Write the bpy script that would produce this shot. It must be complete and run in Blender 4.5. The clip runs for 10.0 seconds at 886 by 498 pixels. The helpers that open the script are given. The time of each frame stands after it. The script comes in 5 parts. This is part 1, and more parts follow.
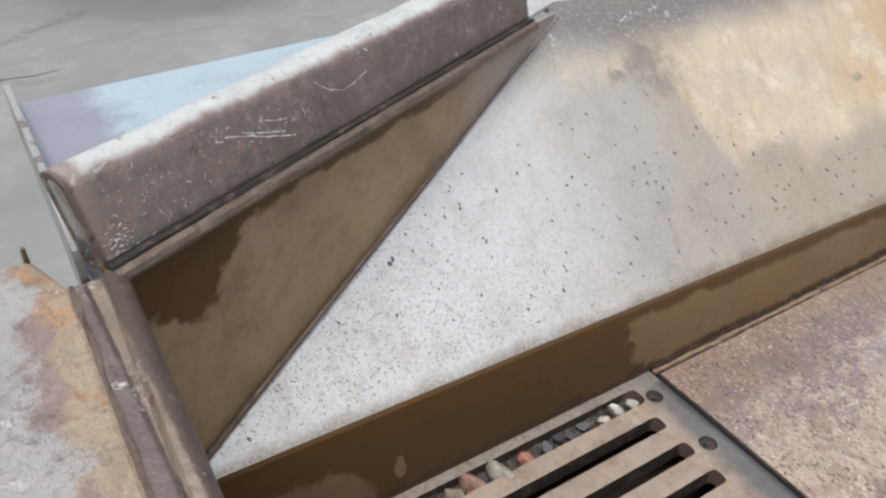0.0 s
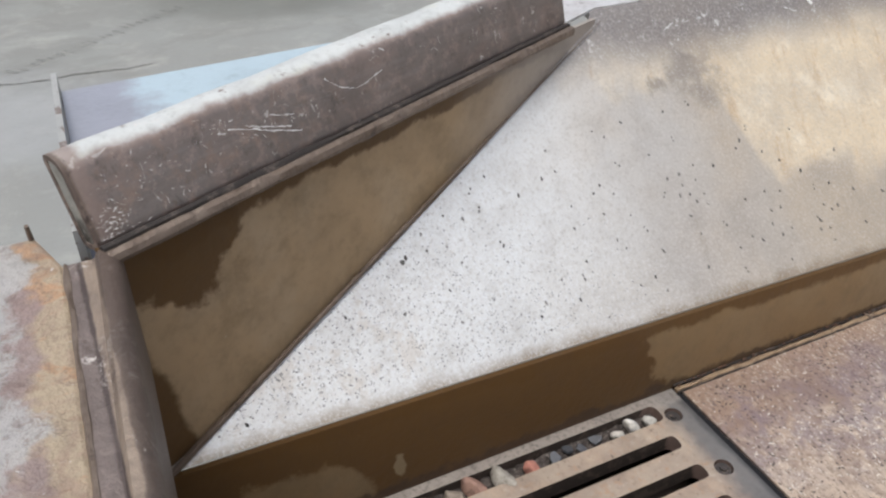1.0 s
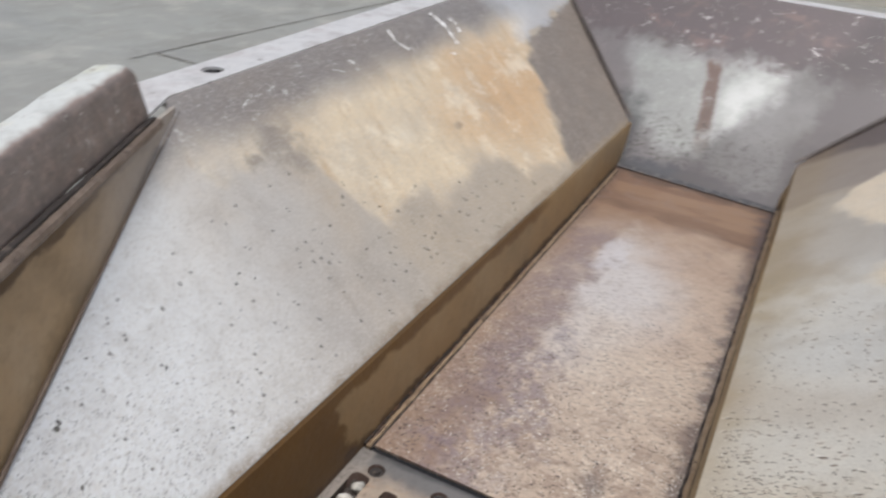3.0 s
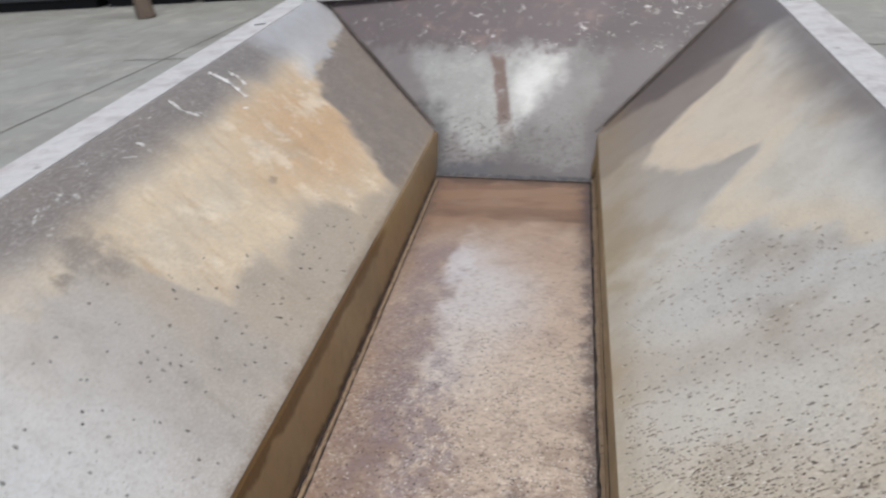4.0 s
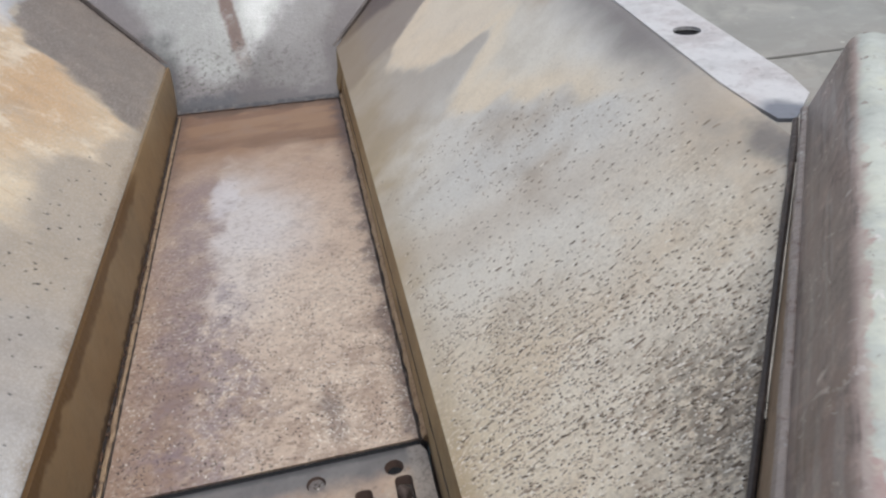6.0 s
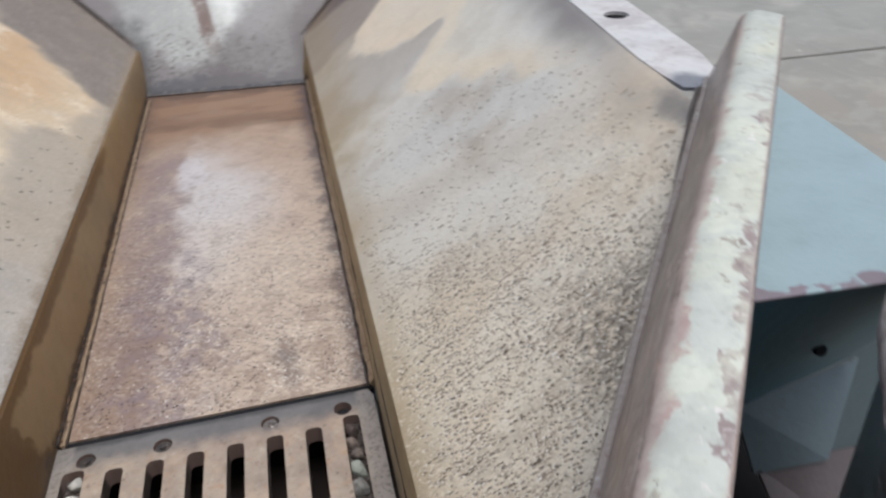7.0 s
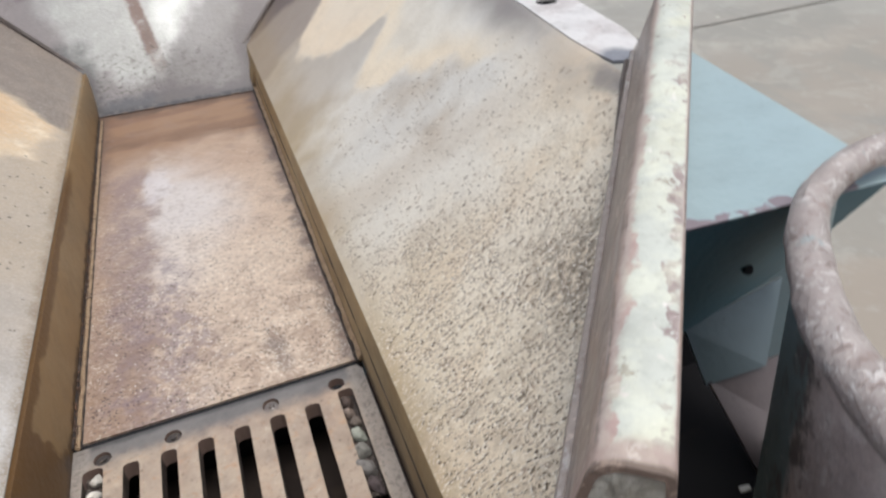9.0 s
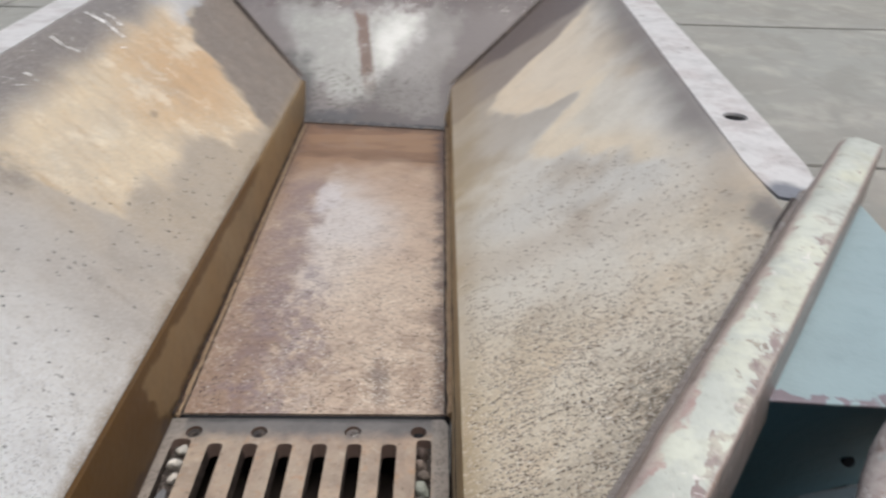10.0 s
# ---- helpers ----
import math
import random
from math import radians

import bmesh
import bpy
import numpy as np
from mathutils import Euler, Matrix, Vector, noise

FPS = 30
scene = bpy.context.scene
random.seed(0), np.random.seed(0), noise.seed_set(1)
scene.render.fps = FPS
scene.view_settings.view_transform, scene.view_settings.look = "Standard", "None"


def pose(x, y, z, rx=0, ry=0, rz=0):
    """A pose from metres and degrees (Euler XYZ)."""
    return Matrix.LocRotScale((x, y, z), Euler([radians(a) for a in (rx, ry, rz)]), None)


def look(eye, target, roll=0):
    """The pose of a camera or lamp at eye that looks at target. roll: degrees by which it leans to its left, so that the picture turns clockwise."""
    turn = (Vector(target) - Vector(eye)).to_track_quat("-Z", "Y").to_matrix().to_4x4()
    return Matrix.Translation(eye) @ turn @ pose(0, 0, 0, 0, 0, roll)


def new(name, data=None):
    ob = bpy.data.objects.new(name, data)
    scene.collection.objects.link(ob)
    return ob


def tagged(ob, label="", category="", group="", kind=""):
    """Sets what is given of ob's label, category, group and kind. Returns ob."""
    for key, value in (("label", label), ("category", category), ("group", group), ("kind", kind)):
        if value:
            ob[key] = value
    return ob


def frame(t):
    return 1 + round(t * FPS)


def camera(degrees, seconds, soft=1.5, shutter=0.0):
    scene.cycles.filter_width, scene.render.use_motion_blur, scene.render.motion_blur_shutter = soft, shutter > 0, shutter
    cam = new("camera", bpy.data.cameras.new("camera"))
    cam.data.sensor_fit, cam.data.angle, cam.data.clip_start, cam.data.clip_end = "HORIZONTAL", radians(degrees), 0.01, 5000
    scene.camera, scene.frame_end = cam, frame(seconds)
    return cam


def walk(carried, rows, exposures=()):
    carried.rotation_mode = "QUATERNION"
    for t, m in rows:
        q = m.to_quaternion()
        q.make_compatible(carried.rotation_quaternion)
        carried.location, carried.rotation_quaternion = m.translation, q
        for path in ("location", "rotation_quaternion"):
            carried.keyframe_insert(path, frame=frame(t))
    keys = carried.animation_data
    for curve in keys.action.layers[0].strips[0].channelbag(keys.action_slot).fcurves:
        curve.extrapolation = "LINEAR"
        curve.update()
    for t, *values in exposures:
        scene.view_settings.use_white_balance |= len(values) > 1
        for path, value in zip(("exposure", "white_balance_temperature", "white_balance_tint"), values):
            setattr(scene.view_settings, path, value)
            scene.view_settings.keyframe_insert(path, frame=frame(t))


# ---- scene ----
cam = camera(59.84, 10.0, soft=2.3, shutter=0.4)
Z0 = 0.85  # height of the hopper's floor over the ground
PATH = [
    (0, 0.2109, -0.4895, 0.5347, 54.93, -1.72, 57.76),
    (0.5, 0.2281, -0.4564, 0.5334, 54.93, -1.57, 63.55),
    (1, 0.2389, -0.4428, 0.5343, 55.10, -0.92, 64.32),
    (1.5, 0.2374, -0.4446, 0.5326, 54.94, -0.32, 61.02),
    (2, 0.2087, -0.4616, 0.5323, 56.21, -1.94, 50.39),
    (2.5, 0.1729, -0.4786, 0.5309, 58.54, -3.83, 39.83),
    (3, 0.1544, -0.4897, 0.5353, 61.36, -4.13, 27.53),
    (3.2, 0.1522, -0.4869, 0.5371, 62.15, -2.66, 23.49),
    (4.3, 0.1205, -0.4510, 0.5421, 62.56, 6.37, 3.07),
    (4.5, 0.1230, -0.4460, 0.5403, 61.86, 7.39, -1.36),
    (5, 0.1176, -0.4434, 0.5350, 58.66, 8.08, -10.32),
    (5.5, 0.1045, -0.4564, 0.5211, 57.07, 6.49, -12.58),
    (6.8, 0.1318, -0.5444, 0.5240, 56.06, 2.57, -9.35),
    (7, 0.1217, -0.5614, 0.5190, 56.58, 3.31, -12.81),
    (7.5, 0.0952, -0.5863, 0.5194, 53.69, 6.29, -22.74),
    (8, 0.0767, -0.6084, 0.5256, 50.58, 8.79, -24.73),
    (8.5, 0.0728, -0.6197, 0.5277, 51.43, 8.80, -23.73),
    (9, 0.0877, -0.6198, 0.5446, 55.58, 6.22, -19.21),
    (9.5, 0.1081, -0.6280, 0.5535, 59.50, 1.62, -10.93),
    (10, 0.1364, -0.6212, 0.5596, 60.30, -0.51, 0.01),
]
EXPOSURES = [(0, -0.07, 6430, 10), (2, -0.06, 6440, 10), (3, -0.19, 6460, 10), (4.5, -0.29, 6380, 10), (5.5, -0.24, 6350, 10), (7, -0.15, 6300, 10), (7.5, 0, 6300, 10), (8, 0.16, 6360, 10), (8.7, 0.18, 6410, 10), (9, 0.1, 6560, 10), (9.5, -0.06, 6690, 10), (10, -0.16, 6640, 10)]
walk(cam, [(t, pose(x, y, z + Z0, rx, ry, rz)) for t, x, y, z, rx, ry, rz in PATH], EXPOSURES)

# ---- light ----
world = bpy.data.worlds.new("sky")
scene.world = world
world.use_nodes = True
wn = world.node_tree
sky = wn.nodes.new("ShaderNodeTexSky")
sky.sky_type = "NISHITA"
sky.sun_disc = False
sky.sun_elevation, sky.sun_rotation = radians(72), radians(135)
sky.air_density, sky.dust_density = 1.0, 3.0
haze = wn.nodes.new("ShaderNodeHueSaturation")  # thin overcast takes most of the blue out of the sky
haze.inputs["Saturation"].default_value = 0.55
wn.links.new(sky.outputs[0], haze.inputs["Color"])
wn.links.new(haze.outputs[0], wn.nodes["Background"].inputs[0])
wn.nodes["Background"].inputs[1].default_value = 0.15
sun_data = bpy.data.lights.new("sun", "SUN")
sun_data.energy, sun_data.angle, sun_data.color = 2.2, radians(40), (1.0, 0.97, 0.935)
sun = new("sun", sun_data)
sun.matrix_world = look((0.8, -1.6, 9), (0, 0, 0.8))


# ---- materials ----
class Mat:
    """A procedural material: a Principled surface with colour layers in the object's own metres."""

    def __init__(self, name, base, rough=0.6, metal=0.0, spec=0.5):
        self.m = bpy.data.materials.new(name)
        self.m.use_nodes = True
        self.t = self.m.node_tree
        self.b = self.t.nodes["Principled BSDF"]
        self.co = self.t.nodes.new("ShaderNodeTexCoord").outputs["Object"]
        self.colour = self.rgb(base)
        self.rough = self.val(rough)
        self.metal = self.val(metal)
        self.height = None
        self.b.inputs["Specular IOR Level"].default_value = spec

    def rgb(self, c):
        n = self.t.nodes.new("ShaderNodeRGB")
        n.outputs[0].default_value = (*c, 1)
        return n.outputs[0]

    def val(self, v):
        n = self.t.nodes.new("ShaderNodeValue")
        n.outputs[0].default_value = v
        return n.outputs[0]

    def put(self, sock, v):
        if isinstance(v, bpy.types.NodeSocket):
            self.t.links.new(v, sock)
        else:
            sock.default_value = v

    def math(self, op, a, b=0.0, c=0.0):
        n = self.t.nodes.new("ShaderNodeMath")
        n.operation = op
        for s, v in zip(n.inputs, (a, b, c)):
            self.put(s, v)
        return n.outputs[0]

    def ramp(self, v, lo, hi, a=0.0, b=1.0):
        n = self.t.nodes.new("ShaderNodeMapRange")
        n.interpolation_type = "SMOOTHSTEP"
        for s, x in zip(n.inputs, (v, lo, hi, a, b)):
            self.put(s, x)
        return n.outputs[0]

    def noise(self, scale, detail=4.0, rough=0.55, stretch=(1, 1, 1), turn=(0, 0, 0), warp=0.0, shift=0.0, vec=None):
        mp = self.t.nodes.new("ShaderNodeMapping")
        mp.inputs["Scale"].default_value = stretch
        mp.inputs["Rotation"].default_value = [radians(a) for a in turn]
        mp.inputs["Location"].default_value = (shift, shift * 1.7, shift * 0.6)
        self.t.links.new(vec or self.co, mp.inputs[0])
        n = self.t.nodes.new("ShaderNodeTexNoise")
        n.inputs["Scale"].default_value, n.inputs["Detail"].default_value = scale, detail
        n.inputs["Roughness"].default_value, n.inputs["Distortion"].default_value = rough, warp
        self.t.links.new(mp.outputs[0], n.inputs["Vector"])
        return n.outputs["Fac"]

    def cells(self, scale, stretch=(1, 1, 1), turn=(0, 0, 0), out="Distance", shift=0.0, vec=None):
        mp = self.t.nodes.new("ShaderNodeMapping")
        mp.inputs["Scale"].default_value = stretch
        mp.inputs["Rotation"].default_value = [radians(a) for a in turn]
        mp.inputs["Location"].default_value = (shift, shift, shift)
        self.t.links.new(vec or self.co, mp.inputs[0])
        n = self.t.nodes.new("ShaderNodeTexVoronoi")
        n.inputs["Scale"].default_value = scale
        self.t.links.new(mp.outputs[0], n.inputs["Vector"])
        return n.outputs[out], n.outputs["Color"]

    def slope(self, side, squeeze=1.0, turn=0.0):
        """Coordinates in the plane of a side panel, turned by degrees and squeezed along their first axis, to draw marks that way."""
        s = self.math("MULTIPLY_ADD", self.axis(0), 0.77 * side, self.math("MULTIPLY", self.axis(2), 0.64))
        c, d = math.cos(radians(turn)), math.sin(radians(turn))
        u = self.math("MULTIPLY_ADD", self.axis(1), c, self.math("MULTIPLY", s, d))
        v = self.math("MULTIPLY_ADD", self.axis(1), -d, self.math("MULTIPLY", s, c))
        n = self.t.nodes.new("ShaderNodeCombineXYZ")
        self.t.links.new(self.math("MULTIPLY", u, squeeze), n.inputs[0])
        self.t.links.new(v, n.inputs[1])
        return n.outputs[0]

    def along(self, dx, dy, squeeze):
        """Coordinates along a level direction, squeezed that way, to draw marks along it."""
        u = self.math("MULTIPLY_ADD", self.axis(0), dx, self.math("MULTIPLY", self.axis(1), dy))
        v = self.math("MULTIPLY_ADD", self.axis(0), -dy, self.math("MULTIPLY", self.axis(1), dx))
        n = self.t.nodes.new("ShaderNodeCombineXYZ")
        for k, w in enumerate((self.math("MULTIPLY", u, squeeze), v, self.axis(2))):
            self.t.links.new(w, n.inputs[k])
        return n.outputs[0]

    def axis(self, i):
        n = self.t.nodes.new("ShaderNodeSeparateXYZ")
        self.t.links.new(self.co, n.inputs[0])
        return n.outputs[i]

    def blob(self, centre, radii, edge=0.35, wobble=0.5, scale=9.0, shift=0.0):
        """1 inside a ragged ellipsoid (radii None: endless that way), 0 outside."""
        total = None
        for i, (c, r) in enumerate(zip(centre, radii)):
            if r is None:
                continue
            d = self.math("DIVIDE", self.math("SUBTRACT", self.axis(i), c), r)
            d = self.math("MULTIPLY", d, d)
            total = d if total is None else self.math("ADD", total, d)
        total = self.math("SQRT", total)
        n = self.math("MULTIPLY", self.math("SUBTRACT", self.noise(scale, 5, 0.6, shift=shift), 0.5), wobble * 4)
        return self.ramp(self.math("ADD", total, n), 1 + edge, 1 - edge)

    def cut(self, a, b, c, d, soft=0.01, wobble=0.03, scale=14.0, shift=0.0):
        """1 where a x + b y + c z + d > 0, with a ragged edge; soft and wobble in metres."""
        v = self.math("MULTIPLY_ADD", self.axis(0), a, d)
        v = self.math("MULTIPLY_ADD", self.axis(1), b, v)
        v = self.math("MULTIPLY_ADD", self.axis(2), c, v)
        n = self.math("SUBTRACT", self.noise(scale, 6, 0.6, shift=shift), 0.5)
        return self.ramp(self.math("MULTIPLY_ADD", n, wobble * 4, v), -soft, soft)

    def above(self, knots, soft=0.006, wobble=0.02, scale=16.0, shift=0.0):
        """1 where z lies over a bent line given by knots (y, z), with a ragged edge; soft and wobble in metres."""
        lo, hi = knots[0][0], knots[-1][0]
        n = self.t.nodes.new("ShaderNodeValToRGB")
        self.t.links.new(self.ramp_linear(self.axis(1), lo, hi), n.inputs[0])
        els = n.color_ramp.elements
        els[0].position, els[1].position = 0.0, 1.0
        els[0].color, els[1].color = (*[knots[0][1]] * 3, 1), (*[knots[-1][1]] * 3, 1)
        for y, z in knots[1:-1]:
            els.new((y - lo) / (hi - lo)).color = (z, z, z, 1)
        line = self.math("MULTIPLY", n.outputs[0], 1.0)
        v = self.math("SUBTRACT", self.axis(2), line)
        r = self.math("SUBTRACT", self.noise(scale, 3, 0.55, shift=shift), 0.5)
        return self.ramp(self.math("MULTIPLY_ADD", r, wobble * 4, v), -soft, soft)

    def ramp_linear(self, v, lo, hi):
        n = self.t.nodes.new("ShaderNodeMapRange")
        for k, x in zip(n.inputs, (v, lo, hi, 0.0, 1.0)):
            self.put(k, x)
        return n.outputs[0]

    def both(self, *masks):
        out = masks[0]
        for k in masks[1:]:
            out = self.math("MULTIPLY", out, k)
        return out

    def layer(self, mask, colour=None, rough=None, metal=None, strength=1.0):
        if strength != 1.0:
            mask = self.math("MULTIPLY", mask, strength)
        if colour is not None:
            n = self.t.nodes.new("ShaderNodeMix")
            n.data_type = "RGBA"
            self.t.links.new(mask, n.inputs[0])
            self.t.links.new(self.colour, n.inputs[6])
            self.put(n.inputs[7], (*colour, 1) if isinstance(colour, tuple) else colour)
            self.colour = n.outputs[2]
        for key, v in (("rough", rough), ("metal", metal)):
            if v is not None:
                n = self.t.nodes.new("ShaderNodeMix")
                self.t.links.new(mask, n.inputs[0])
                self.t.links.new(self.rough if key == "rough" else self.metal, n.inputs[2])
                n.inputs[3].default_value = v
                if key == "rough":
                    self.rough = n.outputs[0]
                else:
                    self.metal = n.outputs[0]
        return mask

    def relief(self, h, depth):
        h = self.math("MULTIPLY", h, depth)
        self.height = h if self.height is None else self.math("ADD", self.height, h)

    def done(self):
        for key, v in (("Base Color", self.colour), ("Roughness", self.rough), ("Metallic", self.metal)):
            self.t.links.new(v, self.b.inputs[key])
        if self.height is not None:
            n = self.t.nodes.new("ShaderNodeBump")
            n.inputs["Strength"].default_value, n.inputs["Distance"].default_value = 1.0, 1.0
            self.t.links.new(self.height, n.inputs["Height"])
            self.t.links.new(n.outputs[0], self.b.inputs["Normal"])
        return self.m


def speckle(m, scale, size, keep, stretch=(1, 1, 1), turn=(0, 0, 0), shift=0.0, vec=None, rag=2.2):
    """Separate small pits: 1 on the pit. keep: the share of cells that hold one, or a socket."""
    d, c = m.cells(scale, stretch, turn, shift=shift, vec=vec)
    n = m.t.nodes.new("ShaderNodeSeparateColor")
    m.t.links.new(c, n.inputs[0])
    here = m.math("LESS_THAN", n.outputs[0], keep)
    grow = m.math("MULTIPLY_ADD", n.outputs[1], size * 1.0, size * 0.4)
    d = m.math("MULTIPLY_ADD", m.math("SUBTRACT", m.noise(scale * 2.2, 3, 0.6, vec=vec), 0.5), size * rag, d)
    dot = m.ramp(m.math("SUBTRACT", d, grow), 0.05, -0.05)
    return m.math("MULTIPLY", dot, here)


def grain(m, fine=160.0, coarse=14.0, amount=0.3, tone=(0.05, 0.04, 0.035), depth=0.0005):
    m.layer(m.ramp(m.noise(coarse, 6, 0.65), 0.42, 0.75), tone, strength=amount)
    f = m.noise(fine, 3, 0.6)
    m.layer(m.ramp(f, 0.5, 0.8), tone, strength=amount * 0.8)
    m.relief(f, depth)


def scratches(m, scale, width, share, tone, strength=0.8, shift=0.0, stretch=(1, 1, 1), turn=(0, 0, 0), rough=0.35, only=None):
    """Short fine curved scratches: the level lines of a noise, broken up by another."""
    line = m.ramp(m.math("ABSOLUTE", m.math("SUBTRACT", m.noise(scale, 2, 0.5, stretch, turn, 1.2, shift), 0.5)), width, width * 0.3)
    where = m.ramp(m.noise(scale * 1.3, 4, 0.7, shift=shift + 3), share, share + 0.05)
    broken = m.ramp(m.noise(260, 3, 0.7, shift=shift), 0.4, 0.55)
    m.layer(m.both(line, where, broken, *([only] if only is not None else [])), tone, rough=rough, strength=strength)


def panel_steel(name, side):
    m = Mat(name, (0.485, 0.445, 0.395) if side == 0 else (0.56, 0.525, 0.47), 0.42, 0.3)
    # warm dust film in soft drifts
    m.layer(m.ramp(m.noise(5, 6, 0.6, shift=side), 0.35, 0.7), (0.53, 0.43, 0.315), rough=0.55, strength=0.8)
    m.layer(m.ramp(m.noise(12, 6, 0.65, shift=side + 2), 0.45, 0.7), (0.37, 0.33, 0.29), strength=0.45)
    # long drag streaks down the slope
    m.layer(m.ramp(m.noise(40, 5, 0.65, vec=m.slope(-1 if side == 0 else 1, 1.0, 78), stretch=(0.15, 1, 1)), 0.52, 0.75), (0.33, 0.27, 0.21), strength=0.4)
    return m


def mottle(m, light, dark):
    # fine dusty mottling, millimetres across
    m.layer(m.ramp(m.noise(330, 4, 0.7, shift=4), 0.46, 0.7), light, strength=0.4)
    m.layer(m.ramp(m.noise(260, 4, 0.7, shift=6), 0.48, 0.72), dark, strength=0.4)
    m.layer(m.ramp(m.noise(34, 6, 0.7, shift=9), 0.48, 0.7), dark, strength=0.22)


def rim_band(m, scuffs=0.75, where=None, start=0.25):
    # dull grey band along the rim, with white scuffs
    band = m.ramp(m.math("MULTIPLY_ADD", m.noise(7, 5, 0.6), 0.05, m.axis(2)), start, start + 0.04)
    if where is not None:
        band = m.math("MULTIPLY", band, m.math("MULTIPLY_ADD", where, 0.6, 0.4))
    m.layer(band, (0.175, 0.158, 0.155), rough=0.48, strength=0.85)
    m.layer(m.both(band, m.ramp(m.noise(34, 6, 0.75, stretch=(1, 1, 0.5), shift=5), 0.63, 0.68)), (0.78, 0.76, 0.73), strength=scuffs)
    if scuffs:
        scratches(m, 30, 0.02, 0.58, (0.8, 0.79, 0.77), scuffs, 3.0, only=band)
        m.layer(m.both(band, m.ramp(m.noise(75, 6, 0.8, warp=1.5, shift=8), 0.6, 0.65)), (0.8, 0.78, 0.76), strength=scuffs)


m = panel_steel("panel_steel_worn_left", 0.0)
# pale bluish sky sheen near the mouth, painted into the panel's colour
cool = m.cut(0, -1, 0.5, -0.115, 0.17, 0.06, 7)
m.layer(m.cut(0, -1, -0.5, -0.03, 0.15, 0.05, 8), (0.74, 0.685, 0.59), rough=0.38, strength=0.8)
m.layer(cool, (0.745, 0.765, 0.76), rough=0.34, metal=0.3, strength=0.92)
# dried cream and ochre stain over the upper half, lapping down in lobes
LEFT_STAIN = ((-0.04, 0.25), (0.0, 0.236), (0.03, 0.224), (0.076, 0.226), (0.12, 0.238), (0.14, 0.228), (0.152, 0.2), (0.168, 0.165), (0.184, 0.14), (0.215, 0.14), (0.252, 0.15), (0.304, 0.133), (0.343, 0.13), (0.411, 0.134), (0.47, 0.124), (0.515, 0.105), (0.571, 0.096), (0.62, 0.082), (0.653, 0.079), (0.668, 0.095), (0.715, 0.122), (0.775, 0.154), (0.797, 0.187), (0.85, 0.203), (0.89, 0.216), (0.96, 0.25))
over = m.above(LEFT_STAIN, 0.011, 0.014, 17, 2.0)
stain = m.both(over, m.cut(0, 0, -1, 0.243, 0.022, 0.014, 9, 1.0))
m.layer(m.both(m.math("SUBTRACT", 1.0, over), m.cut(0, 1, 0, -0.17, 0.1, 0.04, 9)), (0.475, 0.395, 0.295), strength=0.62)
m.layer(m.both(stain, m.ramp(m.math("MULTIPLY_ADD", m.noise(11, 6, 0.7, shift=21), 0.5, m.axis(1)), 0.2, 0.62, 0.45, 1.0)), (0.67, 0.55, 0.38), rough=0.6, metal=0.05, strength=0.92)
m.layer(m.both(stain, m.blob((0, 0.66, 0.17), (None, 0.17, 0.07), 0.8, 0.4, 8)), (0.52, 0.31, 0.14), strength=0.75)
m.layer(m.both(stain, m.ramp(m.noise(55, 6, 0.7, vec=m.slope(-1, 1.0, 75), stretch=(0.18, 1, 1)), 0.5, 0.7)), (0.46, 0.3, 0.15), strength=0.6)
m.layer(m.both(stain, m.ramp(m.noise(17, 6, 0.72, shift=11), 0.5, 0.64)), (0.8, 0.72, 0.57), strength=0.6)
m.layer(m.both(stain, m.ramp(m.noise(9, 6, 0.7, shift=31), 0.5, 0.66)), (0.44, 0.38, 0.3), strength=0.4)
# dark damp film beyond the stain, up to a ragged line under the rim
dark = m.both(m.math("SUBTRACT", 1.0, over), m.cut(0, 1, 0.1, -0.655, 0.02, 0.02, 14), m.cut(0, 0.06, -1, 0.158, 0.004, 0.014, 16, 3.0))
m.layer(dark, (0.155, 0.128, 0.112), rough=0.5, metal=0.1, strength=0.9)
m.layer(m.both(dark, m.ramp(m.noise(16, 6, 0.7, shift=5), 0.45, 0.62)), (0.27, 0.215, 0.175), strength=0.5)
m.layer(m.blob((0, 0.128, 0.231), (None, 0.03, 0.011), 0.6, 1.0, 40, 1.0), (0.25, 0.215, 0.18), strength=0.7)
m.layer(m.blob((0, 0.148, 0.212), (None, 0.027, 0.011), 0.6, 1.0, 40, 2.0), (0.25, 0.215, 0.18), strength=0.66)
m.layer(m.blob((0, 0.081, 0.223), (None, 0.009, 0.005), 0.6, 1.2, 60, 3.0), (0.2, 0.17, 0.14), strength=0.6)
m.layer(m.blob((0, 0.455, 0.17), (None, 0.012, 0.0035), 0.5, 0.5, 90, 1.0), (0.3, 0.22, 0.14), strength=0.75)
rim_band(m)
m.layer(m.both(m.cut(0, 1, 0, -0.84, 0.06, 0.05, 10), m.cut(0, -0.06, 1, -0.158, 0.005, 0.014, 16, 3.0)), (0.56, 0.575, 0.6), strength=0.75)
mouth = m.cut(0, -1, -1.2, 0.14, 0.16, 0.05, 10)
# mud creeping over the fold from the trough wall
m.layer(m.cut(0, -0.0241, -1, 0.0885, 0.0045, 0.004, 30, 2.0), (0.27, 0.2, 0.125), strength=0.8)
m.layer(m.both(m.ramp(m.noise(420, 4, 0.72, shift=3), 0.5, 0.6), mouth), (0.84, 0.86, 0.9), strength=0.4)
m.layer(m.both(m.ramp(m.noise(300, 5, 0.75, vec=m.slope(-1, 0.7, 50), shift=8), 0.56, 0.64), mouth), (0.36, 0.36, 0.36), strength=0.36)
# fine rust weeping where the wing meets the panel
